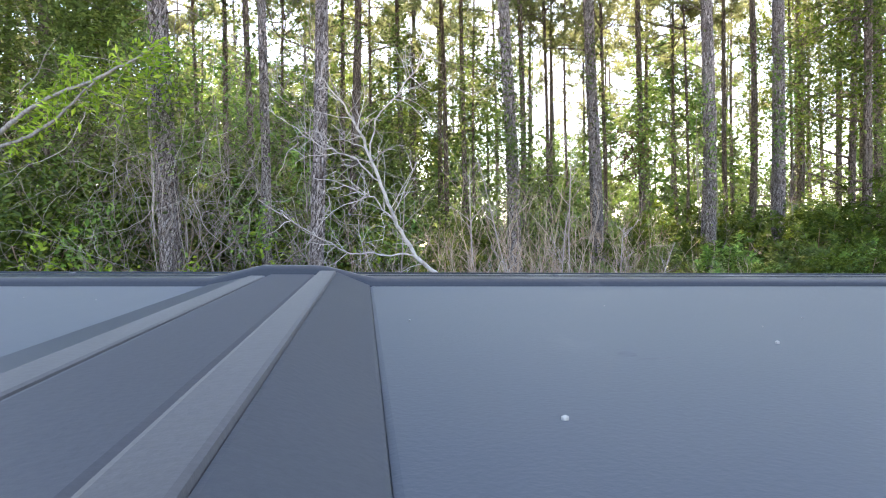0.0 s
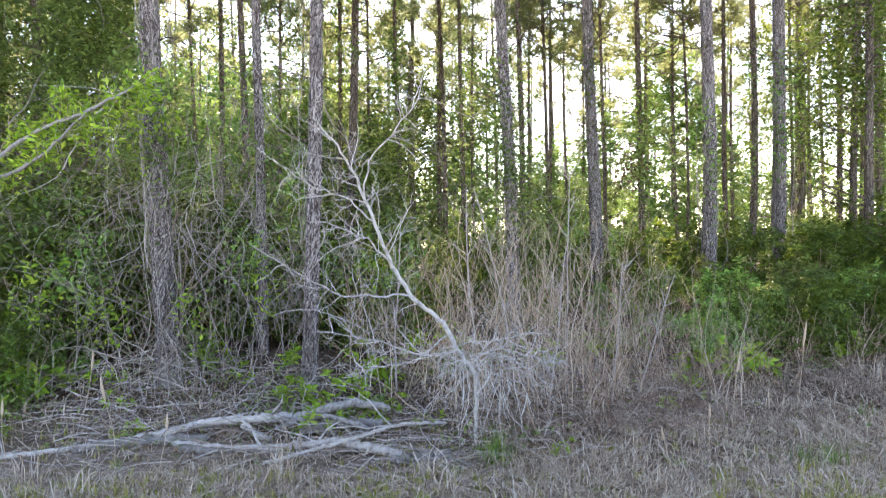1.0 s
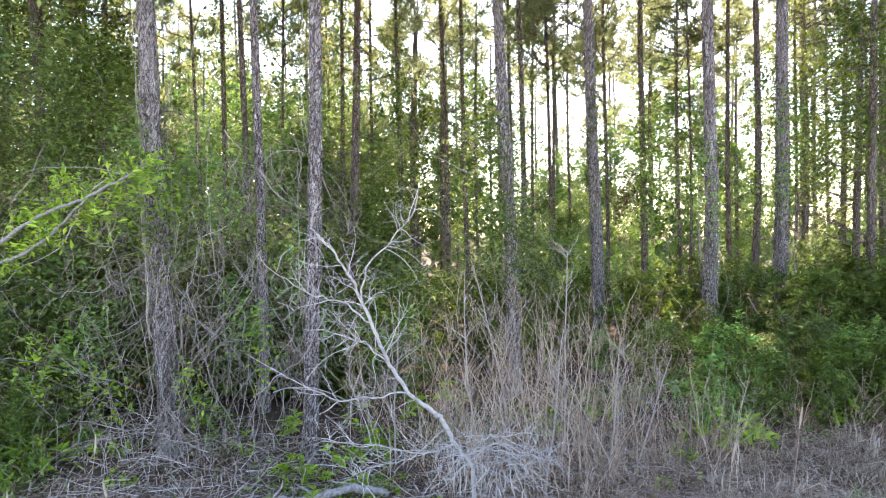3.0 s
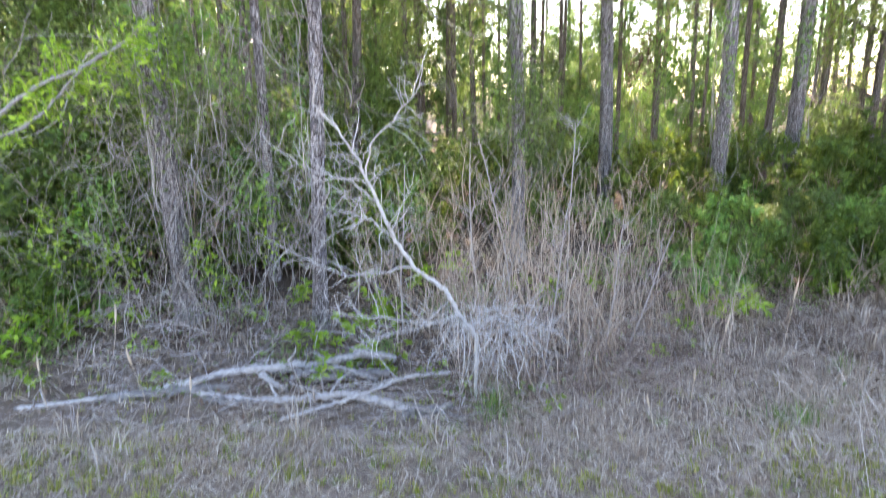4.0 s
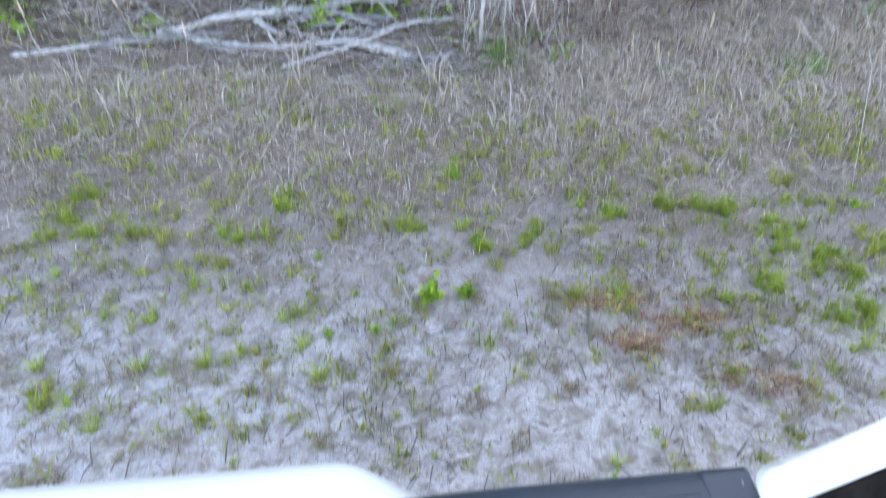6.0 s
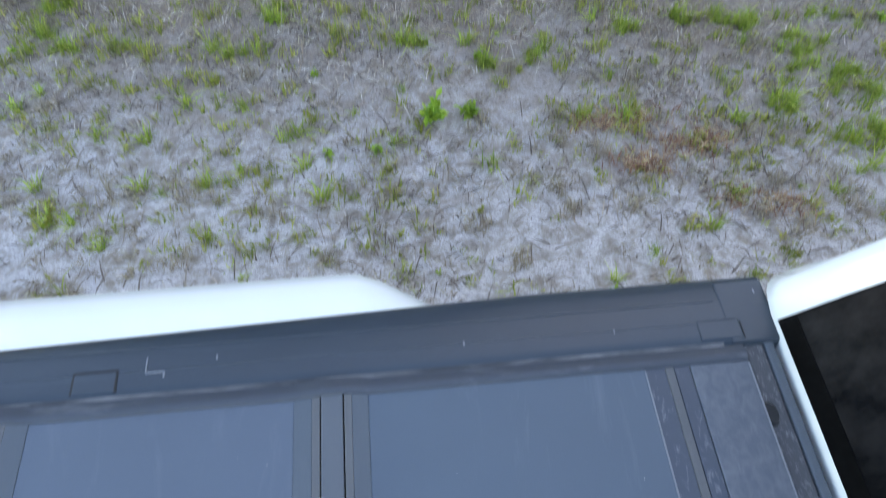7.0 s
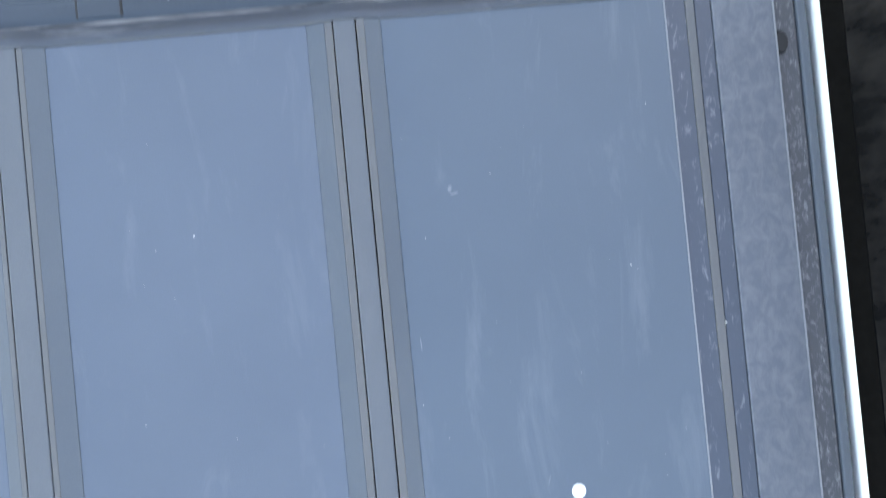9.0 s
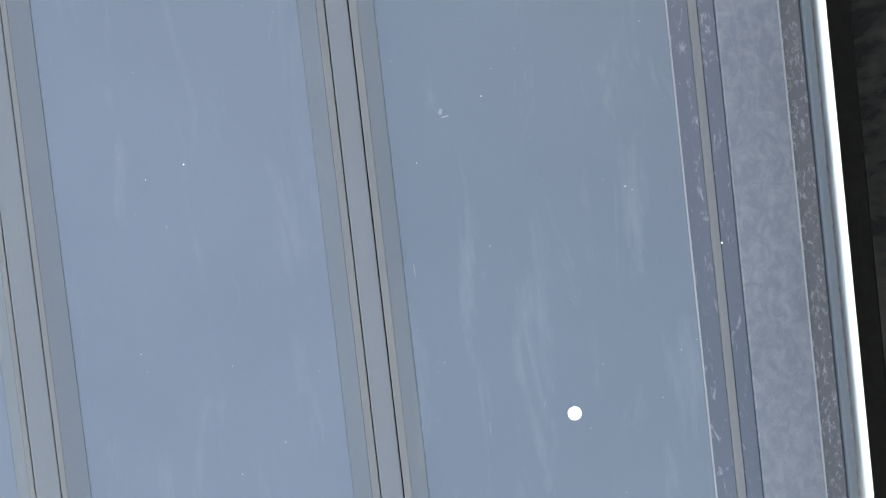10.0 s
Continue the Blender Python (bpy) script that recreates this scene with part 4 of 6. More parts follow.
# the last five dark shrubs stand in for shade under the bushes
for i, (x, y, s) in enumerate(((7.0, 11.6, 1.1), (8.3, 11.4, 1.2), (5.6, 11.8, 0.95), (9.6, 12.5, 1.2), (6.3, 8.0, 0.6), (-4.6, 8.3, 1.0), (-5.6, 8.8, 1.3), (-4.3, 9.0, 1.3), (-5.9, 9.8, 1.6), (-3.4, 9.3, 1.2), (-5.1, 7.9, 1.1), (-3.9, 9.8, 1.2), (-1.0, 9.7, 1.0), (-2.4, 10.4, 1.2), (0.3, 11.0, 1.0), (3.4, 11.4, 0.9), (4.2, 13.2, 0.9), (-4.6, 7.0, 0.55), (1.4, 10.2, 0.55), (2.0, 11.2, 0.7), (0.6, 12.4, 0.8), (2.8, 13.6, 0.8), (3.3, 10.3, 0.5), (4.4, 11.0, 0.6), (1.2, 14.0, 0.9), (5.4, 13.8, 0.9), (6.6, 14.5, 1.0), (-1.7, 11.5, 0.8), (-1.9, 9.3, 0.65), (-2.9, 9.0, 0.7), (-0.4, 9.0, 0.55), (-1.2, 8.8, 0.5), (6.2, 10.9, 1.0), (7.8, 11.0, 1.15), (9.0, 11.9, 1.3), (5.3, 12.4, 1.0), (10.4, 13.0, 1.4), (3.75, 7.95, 0.45), (4.3, 7.9, 0.55), (4.9, 7.95, 0.6), (5.5, 7.85, 0.62), (6.1, 7.7, 0.6))):
    plant(darks[i % 2], x, y, s)
for i, (x, y, s) in enumerate(((3.05, 7.75, 0.95), (3.45, 7.9, 0.75), (1.28, 7.6, 0.35), (-4.25, 6.7, 0.8), (-4.0, 7.3, 0.7), (-0.9, 6.3, 0.32), (-0.6, 6.5, 0.28), (-1.3, 6.45, 0.2), (-4.5, 7.6, 1.0), (-2.9, 8.0, 0.9), (6.0, 8.4, 0.6))):
    plant(lights[i % 2], x, y, s)
for i, (x, y, s) in enumerate(((-3.6, 11.8, 1.1), (-1.2, 12.4, 0.95), (-5.0, 11.6, 1.2), (-7.2, 11.2, 1.7), (-6.6, 10.2, 1.6), (-8.6, 12.2, 1.8), (0.9, 13.0, 0.9), (1.6, 12.4, 0.8), (-0.6, 14.4, 1.1), (2.0, 15.4, 1.1), (-2.6, 14.6, 1.3), (-4.4, 16, 1.8), (9.6, 16.4, 1.5), (11.5, 16.0, 1.5), (-6.5, 15, 1.9), (-9.5, 15, 2.0), (6.0, 15.0, 0.8), (8.6, 14.6, 0.9), (-11, 14, 2), (13, 17, 1.7), (10.8, 14.2, 1.2))):
    plant(tall[i % 2], x, y, s * 0.58)
for i, (x, y, k) in enumerate(((3.0, 7.55, 0.85), (3.5, 8.1, 0.8), (4.9, 8.2, 0.85), (6.1, 8.1, 0.9), (5.5, 8.7, 1.0), (4.2, 8.5, 0.8), (7.2, 9.3, 1.0), (2.5, 8.6, 0.7), (-4.35, 7.0, 0.9), (-4.7, 7.6, 1.1))):
    plant(edge_shrubs[i % 2], x, y, k)
rs = np.random.default_rng(22)
deep = [shrub(rs, "understorey_tree", (2.4, 2.4, 3.9), 6600, 0.25, m, "pale leafy young tree deep in the wood", 9, category="sapling", group="young trees of the wood") for m in ("leaf", "leaf_light")]
for i in range(24):
    y = rs.uniform(24, 44)
    u = -0.70 + 1.42 * (i + rs.uniform(0, 1)) / 24
    plant(deep[i % 2], u * y, y, rs.uniform(0.7, 1.25) * (0.4 if 0.12 < u < 0.30 else 1.0))
for x, y, k in ((2.2, 34, 0.8), (-3.4, 25, 0.8), (-9.0, 26, 1.0), (-6.2, 23, 0.8), (-5.4, 20, 0.75), (-4.1, 22, 0.85), (-2.7, 20, 0.75)):
    plant(deep[1], x, y, k)
for i in range(7):
    y = rs.uniform(36, 46)
    plant(deep[i % 2], (-0.68 + 0.62 * (i + 0.5) / 7) * y, y, rs.uniform(1.3, 1.7))
for i, (x, y, k) in enumerate(((4.7, 31, 0.62), (6.1, 33, 0.8), (6.5, 28, 0.6), (7.4, 36, 0.85), (8.6, 33, 0.7), (5.6, 37, 0.8))):
    copy_thing(deep[i % 2], pose(x, y, float(ground_z(x, y)), 2, -2, 55 * i) @ Matrix.Scale(k, 4))
# low plants with larger leaves, among the logs and at the feet of the trees
low_plants = [shrub(rs, "low_plant", (0.17, 0.15, 0.13), 77, 0.062, "leaf_fresh", "low bright green broad-leaved plant among dead twigs", 6, group="low plants") for _ in range(2)]
LOW = [(-0.9, 7.15, 1.3), (-0.7, 7.3, 1.4), (-1.0, 6.95, 1.1), (-1.38, 6.55, 1.2), (-1.25, 6.6, 1.0), (-0.55, 7.15, 1.2), (-0.8, 7.0, 1.0), (-1.15, 5.92, 1.1), (-0.98, 5.98, 0.8), (-0.72, 6.2, 1.1), (-0.45, 6.3, 0.9), (-0.55, 6.15, 0.7), (-0.1, 6.1, 0.8), (1.25, 7.5, 1.3), (0.85, 7.9, 1.1), (-4.3, 6.6, 1.5), (-4.0, 6.8, 1.4), (-4.6, 6.9, 1.7), (-4.2, 7.2, 1.5), (-4.5, 6.3, 1.2), (-3.5, 7.1, 1.1), (-2.5, 7.6, 1.3), (-2.1, 7.2, 0.9), (-1.7, 7.6, 1.2), (-0.9, 7.7, 1.2), (-0.3, 8.0, 1.3), (2.6, 7.0, 0.9), (3.1, 7.1, 1.2), (2.9, 7.4, 1.6), (3.5, 7.3, 1.4), (4.6, 7.7, 1.4), (5.4, 7.6, 1.2), (1.9, 7.9, 1.3), (0.2, 8.4, 1.4), (-3.1, 6.5, 0.8), (-2.7, 5.9, 0.6), (1.0, 5.5, 0.6), (2.2, 6.4, 0.6), (-3.9, 5.9, 0.8), (-4.4, 5.8, 0.9)]
for i, (x, y, k) in enumerate(LOW):
    plant(low_plants[i % 2], x, y, k)
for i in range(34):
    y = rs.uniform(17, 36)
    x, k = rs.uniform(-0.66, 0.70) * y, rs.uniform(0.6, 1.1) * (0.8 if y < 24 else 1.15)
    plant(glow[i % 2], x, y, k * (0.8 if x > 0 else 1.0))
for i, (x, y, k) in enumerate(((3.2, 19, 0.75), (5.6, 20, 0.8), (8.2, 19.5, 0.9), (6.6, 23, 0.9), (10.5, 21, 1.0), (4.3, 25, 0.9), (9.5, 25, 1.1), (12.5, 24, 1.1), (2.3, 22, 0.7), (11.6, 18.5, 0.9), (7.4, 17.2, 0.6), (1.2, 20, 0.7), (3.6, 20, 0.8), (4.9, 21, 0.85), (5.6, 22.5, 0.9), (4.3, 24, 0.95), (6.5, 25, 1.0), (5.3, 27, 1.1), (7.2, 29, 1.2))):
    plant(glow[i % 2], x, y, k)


# ---------------------------------------------------------------- a broad-leaved tree at the edge, its bough over the brush
def bough_tree():
    rng = np.random.default_rng(31)
    x, y = -5.2, 6.6
    z0 = float(ground_z(x, y))
    tree = empty("broadleaf_tree", pose(x, y, z0), "young broad-leaved tree with a long bare bough and fresh leaves", "tree")
    raw("trunk", *trunk_mesh(rng, 0.07, 7.0, -0.03, 12, 0.1, 0.15)[:2], M["bark_far"], tree)
    o = np.array((x, y, z0))
    main = np.array([(-5.25, 6.6, 1.9), (-4.49, 6.4, 2.43), (-4.07, 6.33, 2.72), (-3.75, 6.33, 2.93), (-3.38, 6.33, 3.06), (-3.06, 6.33, 3.21), (-2.82, 6.33, 3.35)]) - o
    low = np.array([(-4.49, 6.4, 2.40), (-4.07, 6.30, 2.49), (-3.75, 6.3, 2.64), (-3.49, 6.3, 2.88), (-3.27, 6.3, 3.09)]) - o
    def smooth_line(p, k):
        t = np.linspace(0, len(p) - 1, k)
        return np.stack([np.interp(t, np.arange(len(p)), p[:, i]) for i in range(3)], 1) + rng.normal(0, 0.006, (k, 3))
    main, low = smooth_line(main, 30), smooth_line(low, 20)
    raw("bough", *tubes([(main, np.linspace(0.028, 0.010, 30)), (low, np.linspace(0.020, 0.010, 20))], 7), M["log_grey"], tree, "long grey forked bough", True)
    twigs = []
    for line, k in ((main, 34), (low, 22)):
        for _ in range(k):
            i = int(rng.integers(2, len(line)))
            twigs.append((wander(rng, line[i], (rng.normal(0.3, 0.5), rng.uniform(0.0, 0.8), rng.uniform(0.2, 1.2) if rng.random() < 0.7 else -0.7), rng.uniform(0.15, 0.42), 6, 0.12), np.linspace(0.0035, 0.0015, 7)))
    raw("bough_twigwork", *tubes(twigs, 3), M["stem"], tree)["kind"] = "stuff"
    ends = np.concatenate([t[0][1:] for t in twigs])
    keep = np.repeat(ends, 3, 0) + rng.normal(0, 0.03, (len(ends) * 3, 3))
    raw("bough_leaves", *leaf_cloud(rng, keep, 0.085, 0.9, 0.36), M["leaf_fresh"], tree, "fresh light green leaves")
    p = blob_points(rng, 5000, (1.5, 1.3, 2.2), 0.4, 14, 0.45) + (-0.4, 0.6, 5.2)
    raw("crown", *leaf_cloud(rng, p, 0.09, 0.6, 0.5), M["leaf"], tree, "leafy crown")


bough_tree()


# broad-leaved trees that close the wood's left flank with their dark crowns
def dark_tree(seed, x, y, h, radii, n):
    rng = np.random.default_rng(seed)
    z0 = float(ground_z(x, y))
    tree = empty("broadleaf_tree", pose(x, y, z0), "dark leafy evergreen tree with low hanging branches", "tree", "dark evergreens")
    raw("trunk", *trunk_mesh(rng, 0.09, h, 0.01, 10, 0.2, 0.15)[:2], M["bark_far"], tree)
    lines = []
    for _ in range(18):
        az, z = rng.uniform(0, 6.28), rng.uniform(1.5, h * 0.95)
        br = wander(rng, (0, 0, z), (math.cos(az), math.sin(az), 0.3), rng.uniform(0.7, 1.2) * radii[0], 6, 0.15, 0.03)
        lines.append((br, np.linspace(0.03, 0.008, 7)))
        spray(rng, br, 0.007, 6, 0.7, lines, 1)
    raw("branchwork", *tubes(lines, 4), M["bark_far"], tree)["kind"] = "stuff"
    p = blob_points(rng, n, radii, 0.4, 26, 0.36) + (0, 0, h * 0.62)
    raw("crown", *leaf_cloud(rng, p[p[:, 2] > 0.6], 0.10, 0.6, 0.5), M["leaf_dark"], tree, "dark green crown")


for k, (x, y, h, rr, n) in enumerate(((-6.9, 11.4, 8, (1.7, 1.6, 3.6), 9000), (-7.4, 9.9, 9, (1.7, 1.5, 4.0), 9000), (-6.7, 13.2, 8.5, (1.1, 1.1, 3.4), 5000), (-9.5, 11, 9, (2, 2, 4.2), 8000), (-0.75, 15.6, 6.0, (0.65, 0.65, 2.6), 2600), (11.9, 15.5, 8.0, (1.6, 1.5, 3.4), 6500), (9.7, 18.0, 9.0, (1.4, 1.4, 3.6), 5000), (-11, 9, 9, (2, 2, 4.2), 7000), (13.5, 13, 9, (2, 2, 4.2), 7000), (8.1, 12.6, 8.6, (1.1, 0.9, 2.2), 3200), (9.3, 15.0, 8.0, (1.2, 1.1, 2.8), 3600))):
    dark_tree(40 + k, x, y, h, rr, n)


# ---------------------------------------------------------------- dead wood
def fallen_tree():
    """The bleached dead tree that leans over the brush."""
    rng = np.random.default_rng(51)
    o = np.array((0.31, 5.73, float(ground_z(0.31, 5.73))))
    tree = empty("dead_tree", pose(*o), "bleached leaning dead tree with bare forked branches", "dead tree")
    stem = np.array([(0.31, 5.75, 0.05), (0.315, 5.73, 0.40), (0.32, 5.73, 0.70), (0.16, 5.68, 0.92), (0.06, 5.65, 1.14), (-0.02, 5.63, 1.21), (-0.23, 5.53, 1.40), (-0.38, 5.43, 1.67), (-0.51, 5.33, 2.03), (-0.62, 5.23, 2.34), (-0.74, 5.13, 2.55), (-0.92, 5.03, 2.78)]) - o
    fine = np.stack([np.interp(np.linspace(0, 11, 60), np.arange(12), stem[:, i]) for i in range(3)], 1) + rng.normal(0, 0.005, (60, 3))
    rad = np.interp(np.linspace(0, 11, 60), (0, 2, 4, 7, 9, 11), (0.017, 0.019, 0.020, 0.0155, 0.011, 0.004))
    raw("trunk", *tubes([(fine, rad)], 9), M["log"], tree, "bleached crooked trunk", True)
    limbs = [
        [(-0.57, 5.26, 2.20), (-0.49, 5.13, 2.52), (-0.31, 5.03, 2.65), (-0.14, 4.93, 2.85), (-0.10, 4.9, 3.02)],
        [(-0.23, 5.53, 1.40), (-0.47, 5.33, 1.42), (-0.74, 5.13, 1.43), (-1.02, 5.03, 1.60), (-1.37, 4.93, 1.83)],
        [(0.16, 5.68, 0.91), (-0.11, 5.43, 0.92), (-0.49, 5.13, 1.09), (-0.83, 4.93, 1.19)],
        [(-0.38, 5.43, 1.67), (-0.54, 5.23, 1.86), (-0.74, 5.13, 1.95), (-0.98, 5.03, 2.01)],
        [(0.06, 5.65, 1.05), (-0.2, 5.5, 0.86), (-0.5, 5.35, 0.84), (-0.75, 5.25, 0.78)],
        [(0.30, 5.73, 0.78), (0.5, 5.6, 0.95), (0.75, 5.5, 0.90), (1.0, 5.45, 0.82)],
        [(0.28, 5.72, 0.80), (0.42, 5.55, 1.02), (0.62, 5.4, 1.08), (0.85, 5.3, 0.95)],
        [(-0.5, 5.34, 2.0), (-0.72, 5.2, 2.2), (-0.95, 5.1, 2.25), (-1.2, 5.0, 2.45)]]
    twigs = []
    for k, lp in enumerate(limbs):
        p = np.array(lp) - o
        q = np.stack([np.interp(np.linspace(0, len(p) - 1, 16), np.arange(len(p)), p[:, i]) for i in range(3)], 1) + rng.normal(0, 0.008, (16, 3))
        raw("limb", *tubes([(q, np.linspace(0.0075, 0.0025, 16))], 5), M["log"], tree)
        spray(rng, q, 0.0036, 13, 0.55, twigs, 2, 0.18, 0.02, 0.1)
    spray(rng, fine[25:], 0.004, 30, 0.6, twigs, 2, 0.18, 0.0, 0.15)
    # the plume of fine twigs at its foot, reaching out over the grass and hanging down
    pale = []
    for k in range(62):
        f = rng.uniform(0, 1)
        st = np.array((0.08 + 0.24 * f, 5.67 + 0.05 * f, 0.97 - 0.25 * f)) - o
        right = k < 40
        st += (rng.uniform(0, 0.35) if right else 0, rng.normal(0, 0.08), rng.normal(0, 0.05))
        az = rng.normal(0.0 if right else math.pi, 0.8)
        tw = wander(rng, st, (math.cos(az), math.sin(az) - 0.15, rng.uniform(-0.20, 0.45)), rng.uniform(0.25, 0.72 if right else 0.55), 9, 0.26, 0.07)
        tw[:, 2] = np.maximum(tw[:, 2], 0.02)
        pale.append((tw, np.linspace(rng.uniform(0.0020, 0.0042), 0.0011, 10)))
        spray(rng, tw, 0.0017, 5, 0.26, pale, 1, 0.26, 0.05, -0.15, 0.25)
    for _ in range(32):
        st = np.array((rng.uniform(0.18, 0.75), 5.66 + rng.normal(0, 0.12), rng.uniform(0.55, 0.80))) - o
        st[0] -= 0.25 * rng.random() * (st[0] > 0.3)
        tw = wander(rng, st, (rng.normal(0, 0.28), rng.normal(0, 0.25), -1), rng.uniform(0.25, 0.65), 8, 0.2)
        tw[:, 2] = np.maximum(tw[:, 2], 0.02)
        pale.append((tw, np.linspace(rng.uniform(0.0022, 0.005), 0.0013, 9)))
    raw("root_twigwork", *tubes(pale, 3), M["twig_pale"], tree, "burst of bleached twigs at the foot")["kind"] = "stuff"
    raw("twigwork", *tubes(twigs, 3), M["twig_grey"], tree, "dense pale bare twigs")["kind"] = "stuff"


fallen_tree()


def log(name, pts, r0, r1, mat, label, seed, knots=3):
    rng = np.random.default_rng(seed)
    p = np.array(pts, float)
    o = p[len(p) // 2].copy()
    o[2] = float(ground_z(o[0], o[1]))
    ob = empty(name, pose(*o), label, "log", "fallen logs")
    n = 12 * len(p)
    q = np.stack([np.interp(np.linspace(0, len(p) - 1, n), np.arange(len(p)), p[:, i]) for i in range(3)], 1)
    ker = np.ones(7) / 7
    for i in range(3):
        q[3:-3, i] = np.convolve(q[:, i], ker, "valid")
    q += rng.normal(0, 0.004, q.shape)
    rr = np.linspace(r0, r1, n) * (1 + 0.12 * rng.normal(0, 1, n))
    q[:, 2] = np.maximum(q[:, 2], ground_z(q[:, 0], q[:, 1]) + rr * 0.7)
    rr[0] = rr[-1] = 0.004
    V, F = tubes([(q - o, rr)], 10)
    V += rng.normal(0, 0.003, V.shape)
    raw("trunk", V, F, M[mat], ob, "", True)
    for _ in range(knots):
        i = rng.integers(4, n - 4)
        br = wander(rng, q[i] - o, (rng.normal(0, 1), rng.normal(0, 0.6), rng.uniform(0.0, 0.6)), rng.uniform(0.2, 0.6), 5, 0.2, 0.05)
        raw("stub", *tubes([(br, np.linspace(rr[i] * 0.45, 0.004, 6))], 5), M[mat], ob, "", True)


log("fallen_log", [(-3.9, 5.58, 0.05), (-3.19, 5.73, 0.10), (-2.74, 5.78, 0.14), (-2.32, 5.83, 0.22), (-2.07, 5.93, 0.27), (-1.7, 6.03, 0.27), (-1.32, 6.13, 0.27)], 0.020, 0.040, "log", "long bleached grey fallen log on dry brush", 61, 5)
log("fallen_log", [(-1.75, 5.98, 0.24), (-1.6, 5.9, 0.16), (-1.45, 5.83, 0.14)], 0.03, 0.022, "log", "short bleached branch beside a long log", 62, 1)
log("fallen_log", [(-2.3, 5.75, 0.07), (-1.53, 5.63, 0.10), (-0.88, 5.68, 0.17), (-0.55, 5.6, 0.13), (-0.3, 5.53, 0.09)], 0.028, 0.040, "log", "crooked bleached grey log among twigs", 63, 4)
log("fallen_log", [(-1.4, 5.30, 0.10), (-0.93, 5.43, 0.19), (-0.59, 5.63, 0.24), (-0.32, 5.83, 0.27), (0.07, 6.03, 0.22)], 0.016, 0.014, "log", "thin bleached branch lying across the brush", 64, 5)
log("fallen_log", [(-1.32, 6.05, 0.26), (-1.0, 6.02, 0.36), (-0.75, 6.08, 0.40), (-0.45, 6.12, 0.33)], 0.040, 0.034, "log_grey", "thick cracked grey log half hidden in brush", 65, 2)
# dark log added for the shaded hollow below the grey one
log("fallen_log", [(-1.25, 5.95, 0.18), (-0.9, 5.98, 0.24), (-0.5, 6.02, 0.22)], 0.05, 0.04, "log_dark", "dark log standing in for shade beneath a grey one", 68, 1)
log("fallen_log", [(-1.45, 5.95, 0.20), (-1.2, 5.9, 0.30), (-0.95, 5.95, 0.31), (-0.6, 5.85, 0.22)], 0.024, 0.018, "log_grey", "crooked grey branch over a dark log", 69, 3)
# dark log added for the shadow below the long bleached log
log("fallen_log", [(-3.1, 5.66, 0.06), (-2.6, 5.74, 0.08), (-2.0, 5.84, 0.12)], 0.045, 0.04, "log_dark", "dark log standing in for shadow under a bleached one", 70, 1)
log("fallen_log", [(-2.2, 5.66, 0.05), (-1.7, 5.58, 0.05)], 0.03, 0.03, "log_dark", "dark log on the ground", 66, 1)
log("fallen_log", [(-0.35, 5.45, 0.06), (-0.15, 5.5, 0.08), (0.1, 5.6, 0.06)], 0.045, 0.03, "log_dark", "dark log under pale twigs", 67, 2)


def dead_shrub(seed, stems, height, spread, side_twigs=5):
    rng = np.random.default_rng(seed)
    ob = empty("dead_shrub", pose(0, 0, 0), "dry leafless shrub of upright grey-brown stems", "shrub", "dry shrubs")
    lines = []
    for _ in range(stems):
        az = rng.uniform(0, 2 * np.pi)
        k = rng.uniform(0, 0.6)
        st = wander(rng, (spread * rng.normal(), spread * rng.normal(), -0.05), (k * math.cos(az), k * math.sin(az), 1), height * rng.uniform(0.35, 1.1), 9, 0.115)
        lines.append((st, np.linspace(rng.uniform(0.0035, 0.0075), 0.0016, 10)))
        spray(rng, st, 0.0026, side_twigs, height * 0.30, lines, 1, 0.10, 0.0, 0.7, 0.3)
        spray(rng, lines[-1][0], 0.0019, 4, height * 0.15, lines, 1, 0.12, 0.0, 0.6)
    raw("stemwork", *tubes(lines, 3), M["stem"], ob, "thin dry stems and twigs")["kind"] = "stuff"
    return ob


rd = np.random.default_rng(71)
dry = [dead_shrub(72, 20, 1.9, 0.18), dead_shrub(73, 18, 1.6, 0.22), dead_shrub(74, 12, 2.2, 0.16)]
for i, (x, y, s) in enumerate(((0.30, 6.7, 1.0), (0.75, 6.3, 1.05), (1.2, 6.5, 1.0), (1.7, 6.7, 0.95), (0.05, 7.2, 1.0), (0.55, 7.3, 1.05), (1.0, 7.1, 1.0), (1.5, 7.5, 1.0), (2.0, 7.3, 0.8), (2.3, 6.9, 0.6), (-0.4, 7.2, 0.9), (0.9, 5.95, 0.7), (1.4, 6.0, 0.6), (2.1, 6.3, 0.5), (-0.8, 7.6, 0.9), (0.2, 6.2, 0.8), (2.7, 7.2, 0.5), (4.0, 7.4, 0.3), (5.0, 7.3, 0.35), (2.55, 6.9, 0.75), (2.95, 6.75, 0.6), (3.35, 7.0, 0.4), (4.5, 7.2, 0.42), (5.8, 7.4, 0.4), (2.3, 7.6, 0.9), (1.8, 8.1, 1.0))):
    m = pose(x, y, float(ground_z(x, y)), rd.uniform(-4, 4), rd.uniform(-4, 4), rd.uniform(0, 360)) @ Matrix.Scale(s, 4)
    if i < 3:
        dry[i].matrix_basis = m
    else:
        copy_thing(dry[i % 3], m)

